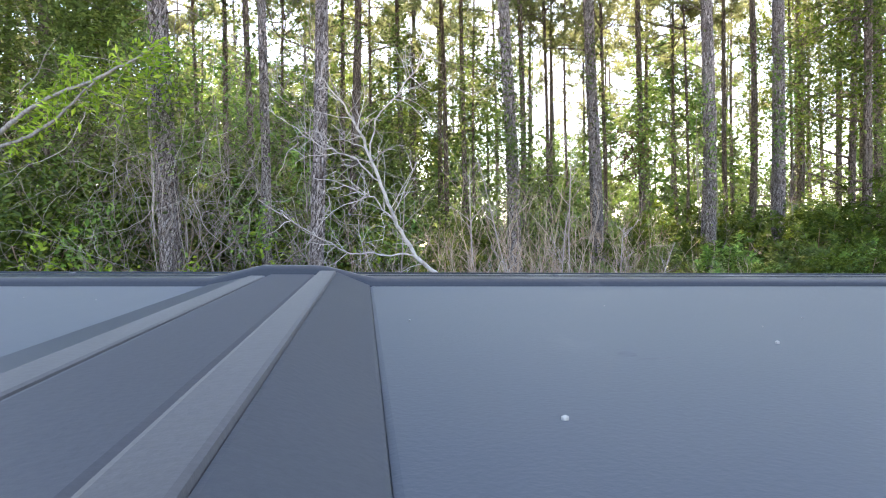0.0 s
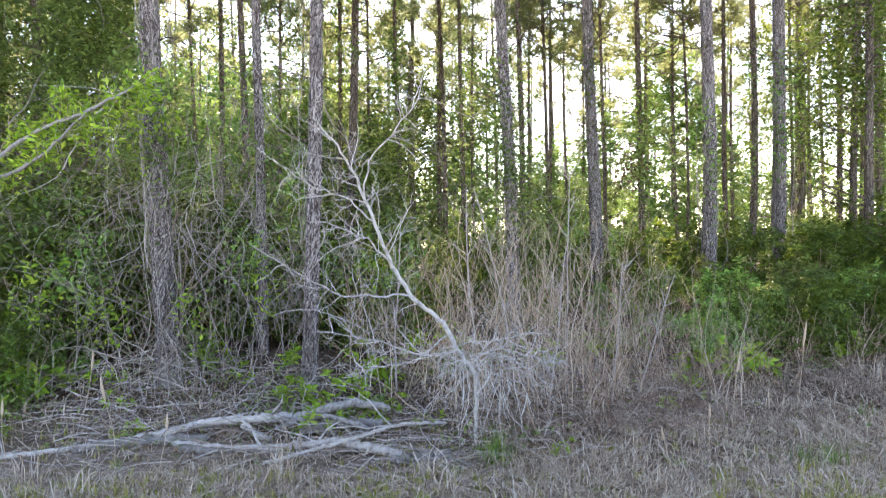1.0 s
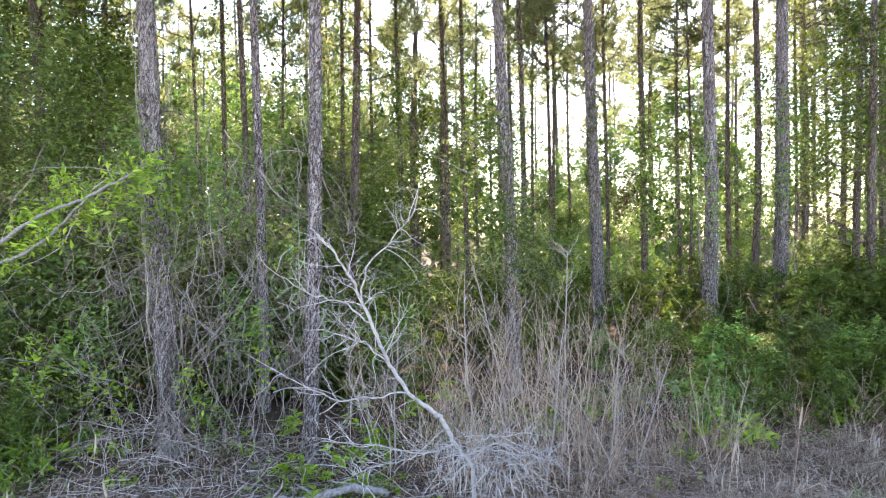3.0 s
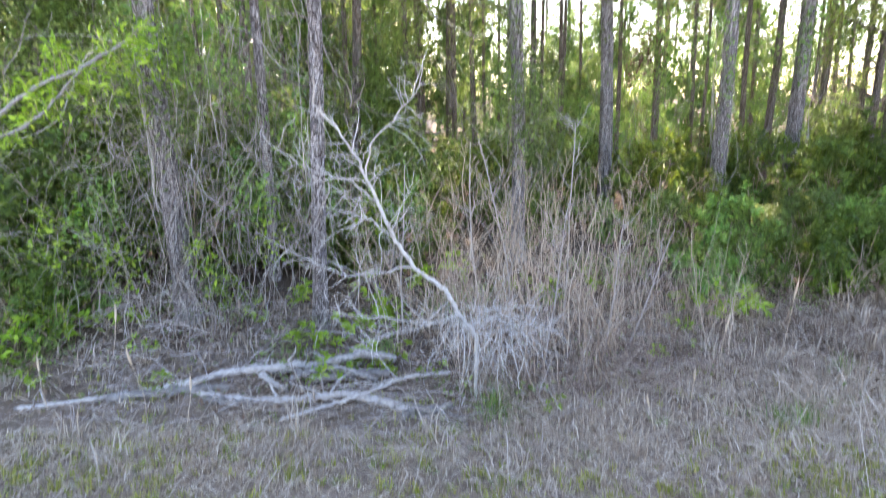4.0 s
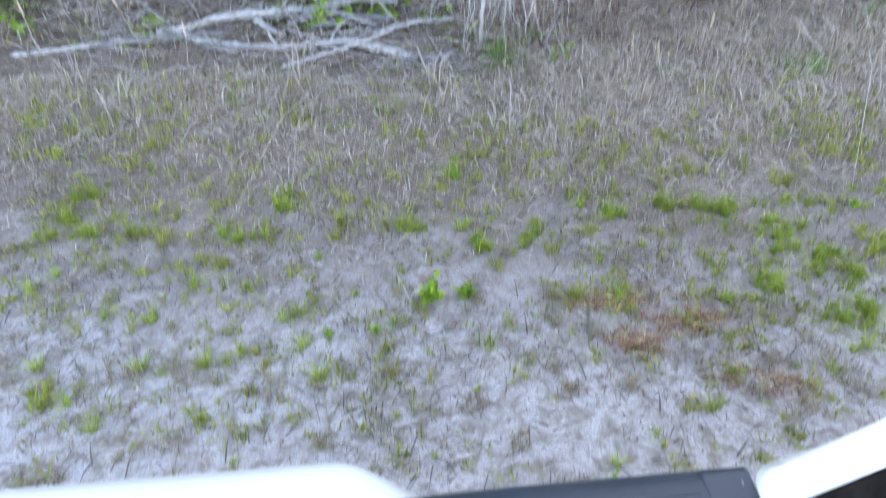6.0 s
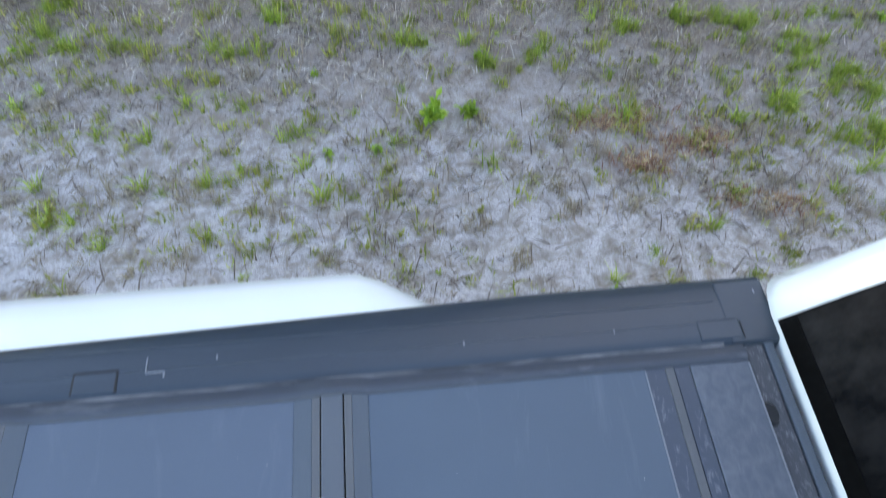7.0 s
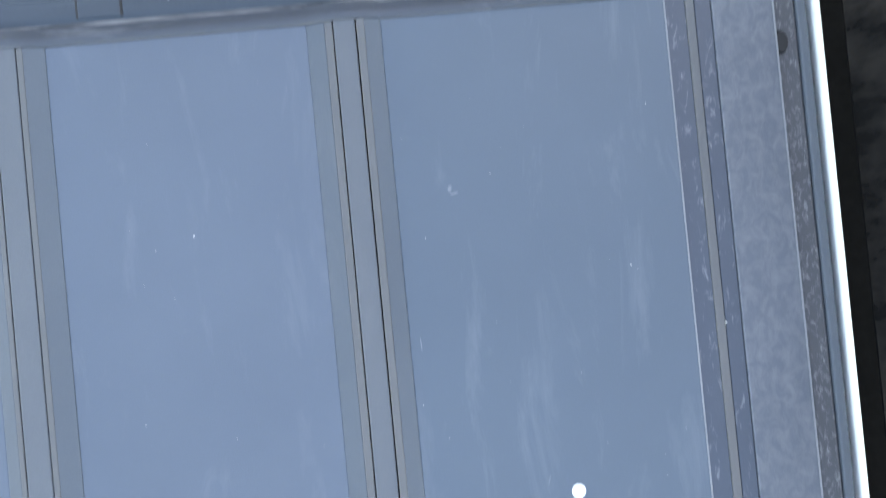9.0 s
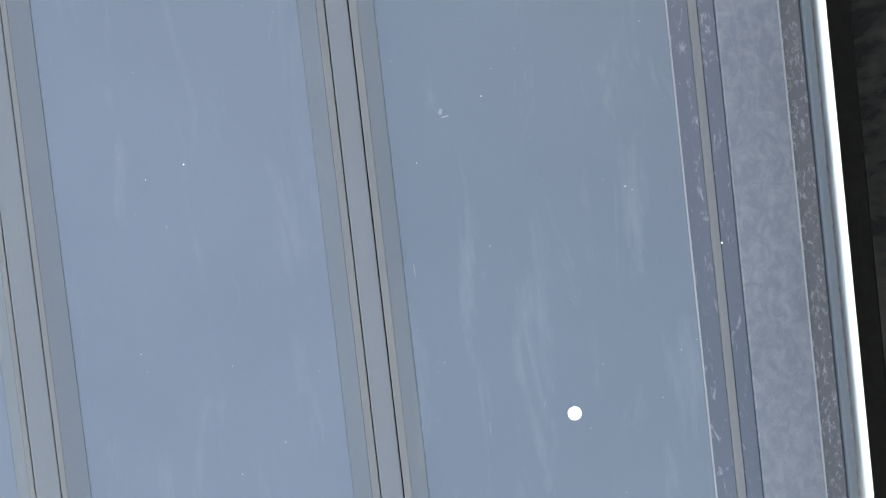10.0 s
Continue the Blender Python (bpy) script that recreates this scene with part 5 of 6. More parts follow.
# upright saplings, pale and bare
for k, (x, y, h, lx) in enumerate(((1.30, 6.9, 2.3, 0.0), (1.0, 6.2, 1.6, 0.05), (1.62, 6.4, 1.5, 0.1), (1.9, 6.6, 1.4, 0.35), (0.42, 6.5, 2.1, -0.08), (0.72, 6.9, 2.2, -0.06), (-0.45, 7.0, 1.9, 0.02))):
    rng = np.random.default_rng(80 + k)
    ob = empty("dead_sapling", pose(x, y, float(ground_z(x, y))), "thin bare pale dead sapling standing in brush", "sapling", "bare saplings")
    st = wander(rng, (0, 0, -0.05), (lx, 0, 1), h, 14, 0.035)
    raw("stem", *tubes([(st, np.linspace(0.012, 0.004, 15))], 5), M["dead"], ob)
    tw = []
    spray(rng, st, 0.004, 16, 0.5, tw, 2, 0.14, 0.0, 0.5, 0.3)
    raw("twigwork", *tubes(tw, 3), M["dead"], ob)["kind"] = "stuff"


# ---------------------------------------------------------------- hanging vines and brush
def vines():
    rng = np.random.default_rng(91)
    lines = []
    hosts = [(-2.98, 7.40, 4.6, 110, 0.8), (-1.37, 7.03, 3.6, 90, 0.45), (-2.27, 8.53, 3.6, 80, 0.6), (-3.9, 7.6, 3.4, 90, 0.8), (-5.9, 9.9, 4, 60, 0.9), (1.05, 9.53, 3.5, 50, 0.5), (-2.1, 7.7, 3.4, 90, 0.7), (-2.42, 7.25, 3.6, 110, 0.32), (-3.45, 7.0, 3.1, 60, 0.5), (-3.05, 7.42, 4.2, 50, 0.35)]
    for x, y, top, count, spread in hosts:
        g = float(ground_z(x, y))
        for _ in range(count * 6 // 10):
            a = np.array((x + rng.normal(0, spread * 0.45), y + rng.normal(0.2, 0.3), g + rng.uniform(0.8, top)))
            if rng.random() < 0.82:          # hanging down
                ln = rng.uniform(0.6, min(2.6, a[2] - g))
                v = wander(rng, a, (rng.normal(0, 0.3), rng.normal(0, 0.3) - 0.1, -1), ln, 14, 0.27)
            else:                            # arching out
                az = rng.uniform(0, 2 * np.pi)
                v = wander(rng, a, (math.cos(az), math.sin(az) * 0.5 - 0.2, 0.5), rng.uniform(0.7, 1.9), 10, 0.12, 0.16)
            v[:, 2] = np.maximum(v[:, 2], ground_z(v[:, 0], v[:, 1]) + 0.01)
            lines.append((v, np.linspace(rng.uniform(0.002, 0.0045) if rng.random() < 0.85 else rng.uniform(0.005, 0.009), 0.0014, len(v))))
    for x, y, r, lean, count in ((-2.93, 7.23, 0.135, -0.034, 15), (-1.37, 7.03, 0.085, 0.013, 5), (4.65, 11.63, 0.14, 0.005, 12), (1.05, 9.53, 0.10, -0.027, 6)):
        g = float(ground_z(x, y))
        for _ in range(count):
            a0, tw = rng.uniform(0, 2 * np.pi), rng.normal(0, 0.5)
            zz = np.linspace(rng.uniform(0.0, 2.0), rng.uniform(2.2, 6.0), 26)
            aa = a0 + tw * (zz - zz[0]) + 0.6 * np.sin(zz * rng.uniform(2, 5)) + rng.normal(0, 0.08, 26)
            rr = r + 0.012 + 0.03 * np.abs(np.sin(zz * rng.uniform(1, 3)))
            lines.append((np.stack([x + lean * zz + rr * np.cos(aa), y + rr * np.sin(aa), g + zz], 1), np.linspace(rng.uniform(0.0025, 0.006), 0.002, 26)))
    ob = raw("hanging_vines", *tubes(lines, 3), M["vine"])
    tagged(ob, "tangled dry grey vines hanging round the trunks", "vines", kind="stuff")


def brush():
    """Fallen twigs and bramble canes, heaped at the wood's edge."""
    rng = np.random.default_rng(95)
    lines = []
    for _ in range(3000):
        x = rng.uniform(-5.2, 2.9)
        y = rng.uniform(6.15, 8.4)
        heap = 0.48 * math.exp(-((x + 3.0) / 0.75) ** 2 - ((y - 6.95) / 0.6) ** 2) + 0.34 * math.exp(-((x + 1.4) / 0.55) ** 2 - ((y - 6.9) / 0.45) ** 2) + 0.26 * math.exp(-((x - 1.2) / 1.2) ** 2 - ((y - 6.5) / 0.6) ** 2) + 0.055
        if rng.random() > 1.7 * heap:
            continue
        g = float(ground_z(x, y))
        az = rng.uniform(0, 2 * np.pi)
        v = wander(rng, (x, y, g + rng.uniform(0, heap)), (math.cos(az), math.sin(az), rng.uniform(-0.1, 0.7)), rng.uniform(0.3, 1.1), 8, 0.16, 0.10)
        v[:, 2] = np.maximum(v[:, 2], ground_z(v[:, 0], v[:, 1]) + 0.006)
        lines.append((v, np.linspace(rng.uniform(0.002, 0.0045) if rng.random() < 0.8 else rng.uniform(0.005, 0.009), 0.0014, 9)))
    for _ in range(460):                     # litter round the logs
        x, y = rng.uniform(-3.6, 1.0), rng.uniform(5.2, 6.4)
        az = rng.uniform(0, 2 * np.pi)
        v = wander(rng, (x, y, float(ground_z(x, y)) + rng.uniform(0.01, 0.22)), (math.cos(az), 0.6 * math.sin(az), rng.uniform(-0.1, 0.25)), rng.uniform(0.25, 0.9), 7, 0.14, 0.05)
        v[:, 2] = np.maximum(v[:, 2], ground_z(v[:, 0], v[:, 1]) + 0.006)
        lines.append((v, np.linspace(rng.uniform(0.002, 0.005), 0.0015, 8)))
    ob = raw("brushwood", *tubes(lines, 3), M["dead"])
    tagged(ob, "heaps of grey dead twigs and brambles at the wood's edge", "brushwood", kind="stuff")


def brambles():
    """Thin brown canes that arch up and sink again, over the dead grass."""
    rng = np.random.default_rng(97)
    lines = []
    for cx, cy, rx, ry, top, count in ((1.3, 6.2, 0.9, 0.45, 0.55, 260), (2.3, 6.5, 0.7, 0.5, 0.45, 160), (3.6, 7.0, 0.9, 0.35, 0.30, 120), (5.0, 7.2, 1.0, 0.4, 0.38, 150), (6.3, 7.1, 0.8, 0.5, 0.36, 90), (4.4, 6.4, 1.2, 0.4, 0.3, 90)):
        for _ in range(count):
            x, y = cx + rng.normal(0, rx * 0.55), cy + rng.normal(0, ry * 0.6)
            az = rng.uniform(0, 2 * np.pi)
            v = wander(rng, (x, y, float(ground_z(x, y))), (0.7 * math.cos(az), 0.7 * math.sin(az), 1), top * rng.uniform(0.9, 2.1), 10, 0.12, 0.24)
            v[:, 2] = np.maximum(v[:, 2], ground_z(v[:, 0], v[:, 1]) + 0.006)
            lines.append((v, np.linspace(rng.uniform(0.0022, 0.0055), 0.0016, 11)))
    tagged(raw("bramble_canes", *tubes(lines, 3), M["cane"]), "arching thin brown canes over matted dead grass", "brambles", kind="stuff")


vines()
brush()
brambles()


def climber(seed, x, y, z, radii, n, size, mat, label):
    rng = np.random.default_rng(seed)
    g = float(ground_z(x, y))
    ob = empty("climbing_vine", pose(x, y, g), label, "vine", "leafy climbers")
    lines = []
    for _ in range(6):
        v = wander(rng, (rng.normal(0, 0.1), rng.normal(0, 0.1), -0.03), (rng.normal(0, 0.12), rng.normal(0, 0.12), 1), z - g + radii[2] * rng.uniform(-0.6, 0.7), 14, 0.14)
        lines.append((v, np.linspace(0.0045, 0.0015, 15)))
        spray(rng, v[6:], 0.0025, 7, radii[0] * 1.1, lines, 1, 0.15, 0.05)
    raw("stemwork", *tubes(lines, 3), M["vine"], ob)["kind"] = "stuff"
    p = blob_points(rng, n, radii, 0.3, 18, 0.40) + (0, 0, z - g)
    raw("leaves", *leaf_cloud(rng, p, size, 0.7, 0.5), M[mat], ob, "green leaves")


for k, (x, y, z, rr, n, sz, mt) in enumerate((
        (-3.12, 6.95, 3.4, (0.45, 0.35, 0.75), 420, 0.07, "leaf_light"), (-2.75, 7.0, 2.7, (0.40, 0.3, 0.8), 420, 0.06, "leaf"), (-3.75, 7.2, 1.6, (0.42, 0.3, 0.55), 330, 0.080, "leaf_light"), (-4.3, 7.4, 2.2, (0.5, 0.3, 0.6), 170, 0.08, "leaf_light"), (-3.4, 6.85, 1.15, (0.35, 0.2, 0.4), 150, 0.07, "leaf_fresh"), (-2.55, 6.95, 1.05, (0.3, 0.2, 0.4), 110, 0.065, "leaf_fresh"), (-4.1, 6.9, 1.4, (0.4, 0.25, 0.5), 190, 0.075, "leaf_fresh"), (-1.9, 7.3, 1.5, (0.3, 0.25, 0.6), 130, 0.065, "leaf_fresh"), (-2.95, 6.9, 3.1, (0.5, 0.25, 0.55), 220, 0.07, "leaf_fresh"), (-2.2, 7.35, 2.9, (0.4, 0.25, 0.6), 150, 0.065, "leaf_light"), (-0.75, 7.6, 1.4, (0.3, 0.25, 0.4), 110, 0.065, "leaf_fresh"), (-2.25, 7.6, 1.75, (0.35, 0.3, 0.6), 260, 0.075, "leaf_light"), (-1.75, 7.9, 2.6, (0.4, 0.3, 0.8), 320, 0.075, "leaf_light"), (-0.55, 8.2, 1.6, (0.4, 0.3, 0.5), 300, 0.075, "leaf_light"), (-2.5, 7.5, 3.6, (0.4, 0.35, 0.6), 200, 0.07, "leaf_light"),
        (-3.5, 8.0, 3.3, (0.7, 0.6, 0.9), 800, 0.07, "leaf"), (-4.6, 8.6, 3.4, (1.0, 0.8, 1.3), 2600, 0.075, "leaf"), (-5.4, 8.2, 4.2, (1.0, 0.8, 1.2), 2600, 0.075, "leaf"),
        (-1.6, 8.6, 1.5, (0.6, 0.4, 0.7), 500, 0.06, "leaf_light"), (0.95, 9.2, 2.9, (0.55, 0.45, 1.2), 1500, 0.065, "leaf"), (-0.4, 9.5, 1.9, (0.7, 0.5, 0.9), 1200, 0.07, "leaf"), (-2.6, 9.4, 2.2, (0.9, 0.6, 1.2), 1800, 0.07, "leaf"), (-2.7, 10.8, 4.8, (0.7, 0.6, 1.3), 520, 0.08, "leaf"), (-2.2, 12.5, 6.0, (0.8, 0.6, 1.6), 560, 0.09, "leaf_light"), (-3.9, 13.0, 6.6, (0.8, 0.7, 1.6), 560, 0.09, "leaf"), (-1.3, 16.0, 7.0, (0.7, 0.6, 1.8), 420, 0.10, "leaf"),
        (-5.0, 9.2, 5.0, (1.0, 0.8, 1.3), 2600, 0.085, "leaf"), (-5.6, 9.4, 2.2, (1.2, 0.8, 1.6), 2600, 0.085, "leaf"), (0.7, 12.0, 4.6, (0.7, 0.6, 1.6), 1300, 0.085, "leaf"), (-0.9, 13.5, 3.6, (0.7, 0.6, 2.0), 2000, 0.085, "leaf"),
        (7.6, 13.0, 4.6, (1.1, 0.9, 1.3), 1500, 0.09, "leaf"), (5.0, 15.8, 3.6, (0.9, 0.8, 1.8), 1700, 0.09, "leaf_light"), (1.9, 13.4, 2.4, (0.8, 0.7, 1.2), 1500, 0.08, "leaf"), (8.8, 12.4, 3.0, (1.0, 0.9, 1.2), 1700, 0.09, "leaf"), (3.0, 14.5, 2.2, (0.9, 0.8, 1.0), 1400, 0.085, "leaf_light"),
        (4.6, 11.5, 3.4, (0.35, 0.35, 1.7), 420, 0.085, "leaf_light"), (2.9, 12.5, 4.2, (0.32, 0.32, 1.8), 380, 0.085, "leaf"), (6.45, 12.5, 4.4, (0.4, 0.35, 1.8), 420, 0.09, "leaf_light"), (1.65, 14.0, 4.6, (0.45, 0.4, 2.0), 600, 0.09, "leaf_light"), (5.0, 16.4, 4.4, (0.5, 0.4, 2.2), 600, 0.10, "leaf"), (7.5, 15.9, 4.6, (0.5, 0.4, 2.2), 600, 0.10, "leaf_light"), (-0.95, 14.9, 5.0, (0.5, 0.4, 2.0), 500, 0.10, "leaf_light"), (-2.4, 15.9, 4.8, (0.5, 0.4, 2.4), 600, 0.10, "leaf"))):
    climber(140 + k, x, y, z, rr, n, sz, mt, "leafy green climber hanging among the trunks")
climber(190, 4.35, 15.4, 3.5, (0.5, 0.4, 0.9), 420, 0.09, "leaf_fallen", "withered brown climber hanging among the trunks")


# ---------------------------------------------------------------- grass and weeds
def patchy(rng, n, x0, x1, y0, y1, dens):
    out = []
    while sum(len(o) for o in out) < n:
        x, y = rng.uniform(x0, x1, 20000), rng.uniform(y0, y1, 20000)
        d = dens(x, y)
        keep = rng.random(20000) < d
        out.append(np.stack([x[keep], y[keep], ground_z(x[keep], y[keep])], 1))
    return np.concatenate(out)[:n]


def waves(x, y):
    return 0.5 + 0.25 * np.sin(2.3 * x + 1.1 * y) + 0.25 * np.sin(1.2 * x - 3.1 * y + 1) + 0.3 * np.sin(5.3 * x + 4.7 * y + 2) * np.sin(6.1 * y - 2.2 * x)


rw2 = np.random.default_rng(101)
dry_roots = patchy(rw2, 62000, -6.5, 6.5, 1.2, 8.0, lambda x, y: np.clip((y - 2.5) / 2.6, 0.008, 1) * np.clip(0.35 + waves(x, y), 0.08, 1) * np.where((x < 0.4) & (x > -4.2) & (y > 5.25), 0.10, np.where(y > 6.3, 0.3, 1)))
tagged(raw("dry_grass", *blades(rw2, dry_roots, 0.035 + 0.065 * np.clip((dry_roots[:, 1] - 3.2) / 3, 0, 1), 0.0052 + 0.0030 * np.clip((dry_roots[:, 1] - 3.5) / 2, 0, 1), 2.4), M["straw"]), "short dry straw-coloured grass over the sandy verge", "grass", kind="stuff")
M["pale_straw"] = stick_material("pale_straw", [(0.0, (0.32, 0.245, 0.19)), (0.6, (0.52, 0.43, 0.35)), (1.0, (0.72, 0.63, 0.535))], (0.40, 0.32, 0.255))
rp = np.random.default_rng(102)
arch = patchy(rp, 2600, -5.0, 6.5, 4.6, 7.6, lambda x, y: np.clip(waves(x * 1.6 + 2, y * 1.4), 0.03, 1) ** 2 * np.where(x > 0.4, 1, 0.35))
tagged(raw("arching_grass", *blades(rp, arch, 0.19, 0.0085, 1.7, 0.9), M["pale_straw"]), "pale arching blades of dead grass over thatch", "grass", kind="stuff")
tuft_at = patchy(rw2, 2900, -6.0, 6.0, 0.9, 6.2, lambda x, y: np.clip(1.1 * waves(x + 3, y * 1.3) - 0.15, 0.06, 1) * np.where(y > 5.2, 0.3, 1) * np.clip((y - 0.6) / 2.6, 0.15, 1))


def clustered(count, each, spread):
    """Tufts in loose clusters of uneven size on the open sand."""
    c = patchy(rw2, count, -5.5, 6.0, 0.9, 5.0, lambda x, y: np.clip(0.5 * waves(x + 1, y * 1.2) + 0.2, 0.1, 1))
    p = np.repeat(c, each, 0)
    p[:, :2] += rw2.normal(0, 1, (count * each, 2)) * np.repeat(rw2.uniform(0.3, 1.0, count) * spread, each)[:, None]
    p[:, 2] = ground_z(p[:, 0], p[:, 1])
    return p


tuft_at = np.concatenate([tuft_at, clustered(300, 5, 0.07)])
roots = np.repeat(tuft_at, 9, 0) + np.concatenate([rw2.normal(0, 0.018, (len(tuft_at) * 9, 2)), np.zeros((len(tuft_at) * 9, 1))], 1)
tagged(raw("green_grass", *blades(rw2, roots, np.repeat(rw2.uniform(0.02, 0.075, len(tuft_at)) * (1 + 0.25 * np.clip(tuft_at[:, 1] - 2.5, 0, 2)), 9), 0.0075, 0.45), M["blade"]), "small yellow-green grass tufts on bare sand", "grass", kind="stuff")
brown_at = patchy(rw2, 1500, -6.0, 6.0, 0.9, 5.5, lambda x, y: np.clip(1.1 * waves(x * 1.3 - 2, y * 1.1 + 4) - 0.1, 0.05, 1))
brown_at = np.concatenate([brown_at, clustered(260, 6, 0.07)])
roots = np.repeat(brown_at, 12, 0) + np.concatenate([rw2.normal(0, 0.02, (len(brown_at) * 12, 2)), np.zeros((len(brown_at) * 12, 1))], 1)
tagged(raw("withered_tufts", *blades(rw2, roots, 0.05, 0.0055, 0.9), M["tan"]), "small withered brown grass tufts on sand", "grass", kind="stuff")
lit = patchy(rw2, 44000, -6, 6, 0.8, 5.5, lambda x, y: np.clip(0.1 + 0.6 * waves(x * 1.5, y), 0.05, 1) * np.clip((y - 0.4) / 2.6, 0.2, 1)) + (0, 0, 0.004)
tagged(raw("plant_litter", *blades(rw2, lit, rw2.uniform(0.012, 0.034, len(lit)), 0.0068, 2.6), M["litter"]), "scattered brown plant litter on sand", "litter", kind="stuff")
under = patchy(rw2, 9000, -6, 7, 5.6, 9.5, lambda x, y: np.clip(waves(x, y), 0.02, 1) * np.where((x > 1.5) & (y < 7.4), 0.1, 1) * np.clip(2.2 * np.sin(1.9 * x + 0.7) * np.sin(2.7 * y), 0.05, 1))
tagged(raw("undergrowth", *leaf_cloud(rw2, under + np.stack([np.zeros(9000), np.zeros(9000), rw2.uniform(0.0, 0.22, 9000)], 1), 0.05, 0.7, 0.5), M["leaf"]), "low green undergrowth among dead leaves", "undergrowth", kind="stuff")


fallen = patchy(rw2, 13000, -5.5, 6.5, 5.2, 9.0, lambda x, y: np.clip(waves(x * 1.2, y * 1.2), 0.1, 1) * np.where(x < 0.6, 1, 0.9) * np.clip((y - 5) / 1.2, 0.1, 1))
tagged(raw("fallen_leaves", *leaf_cloud(rw2, fallen + (0, 0, 0.012), 0.055, 0.3, 0.55), M["leaf_fallen"]), "brown fallen leaves strewn under dead brush", "leaf litter", kind="stuff")


def weed(seed, n, size, mat, name="weed", label="small bright green broad-leaved weed on sand"):
    rng = np.random.default_rng(seed)
    ob = empty(name, pose(0, 0, 0), label, "weed", "weeds of the verge")
    az = rng.uniform(0, 2 * np.pi, n)
    rr = size * rng.uniform(0.1, 0.9, n)
    lines, c = [], []
    for a, r in zip(az, rr):
        tip = np.array((r * math.cos(a), r * math.sin(a), size * rng.uniform(0.5, 1.6)))
        lines.append((np.array([(0, 0, -0.01), tip * (0.4, 0.4, 0.6), tip]), np.array((0.002, 0.0016, 0.001))))
        c += [tip, tip * (0.7, 0.7, 0.75), tip * (0.9, 0.9, 0.9)]
    raw("stalks", *tubes(lines, 3), M[mat], ob)
    raw("leaves", *leaf_cloud(rng, c, size * 0.75, 0.7, 0.5), M[mat], ob)
    return ob


weeds = [weed(111, 14, 0.035, "blade"), weed(112, 26, 0.04, "leaf_fresh"), weed(113, 10, 0.042, "leaf_fresh")]
WEEDS = [(0.18, 2.75, 1.3, 1), (-0.01, 2.70, 1.4, 1), (-0.31, 2.45, 0.9, 2), (-0.56, 2.42, 0.9, 2), (0.62, 3.4, 1.0, 0), (-1.9, 2.0, 0.9, 0)]
for i, (x, y, s, k) in enumerate(WEEDS + [(rw2.uniform(-4.5, 5), rw2.uniform(1.4, 5.3), rw2.uniform(0.4, 0.9), int(rw2.integers(0, 3))) for _ in range(30)]):
    m = pose(x, y, float(ground_z(x, y)), 0, 0, rw2.uniform(0, 360)) @ Matrix.Scale(s, 4)
    if weeds[k].get("set") is None:
        weeds[k]["set"] = 1
        weeds[k].matrix_basis = m
    else:
        copy_thing(weeds[k], m)


# clumps of dead grass and tall seed stalks
def clump(seed, n, length, label, mat="straw", name="dry_grass_clump", group="dry grass clumps"):
    rng = np.random.default_rng(seed)
    ob = empty(name, pose(0, 0, 0), label, "grass clump", group)
    r = np.concatenate([rng.normal(0, 0.018 if mat == "tuft" else 0.05, (n, 2)), np.full((n, 1), -0.005 if mat == "tuft" else -0.01)], 1)
    raw("tuft", *blades(rng, r, length, 0.007 if mat in ("green_tuft", "tuft") else 0.0085, {"straw": 1.4, "green_tuft": 0.7, "tuft": 0.45}.get(mat, 1.9), 0.9), M[mat], ob)
    return ob


clumps = [clump(121, 34, 0.28, "clump of bent straw-coloured dead grass"), clump(122, 44, 0.22, "clump of bent straw-coloured dead grass")]
rc = np.random.default_rng(123)
for i in range(160):
    y = rc.uniform(5.2, 7.0) if i < 70 else rc.uniform(5.9, 7.6)
    x = rc.uniform(-4.2, 5.8) if i < 70 else rc.uniform(1.2, 6.8)
    if -4.2 < x < 0.4 and y > 5.1:
        if rc.random() < 0.75:
            continue
        y = 4.5 + 0.3 * (y - 5.1)
    m = pose(x, y, float(ground_z(x, y)), 0, 0, rc.uniform(0, 360)) @ Matrix.Scale(rc.uniform(0.5, 1.3) * (0.8 if i < 70 else 0.95), 4)
    kind = clumps[i % 2]
    if kind.get("set") is None:
        kind["set"] = 1
        kind.matrix_basis = m
    else:
        copy_thing(kind, m)
pales = [clump(126, 34, 0.32, "pale bleached clump of arching dead grass", "pale_straw"), clump(127, 28, 0.26, "pale bleached clump of arching dead grass", "pale_straw")]
rq = np.random.default_rng(128)
for i in range(40):
    x, y = (rq.uniform(0.3, 6.6), rq.uniform(5.6, 7.6)) if i < 32 else (rq.uniform(-4.6, 0.3), rq.uniform(4.8, 5.4))
    m = pose(x, y, float(ground_z(x, y)), 0, 0, rq.uniform(0, 360)) @ Matrix.Scale(rq.uniform(0.6, 1.25), 4)
    if i < 2:
        pales[i].matrix_basis = m
    else:
        copy_thing(pales[i % 2], m)
bright = [clump(144, 26, 0.085, "small bright yellow-green grass tuft on sand", "tuft", "grass_tuft", "bright grass tufts"), clump(145, 44, 0.12, "bright green grass tuft at the sand's edge", "tuft", "grass_tuft", "bright grass tufts")]
rb = np.random.default_rng(146)
SMALL = [(-1.49, 2.2), (-1.15, 2.22), (-1.91, 1.97), (-1.78, 1.98), (-0.72, 2.56), (-0.81, 2.52), (-1.07, 2.77), (0.3, 2.38), (1.66, 2.76), (1.63, 3.03), (1.03, 2.72), (1.38, 2.02), (2.02, 2.24), (-1.07, 3.22), (-1.39, 2.8), (-0.64, 3.38), (-1.81, 2.54), (-1.55, 2.53), (-0.21, 2.53), (-0.56, 2.15), (-2.03, 2.19)]
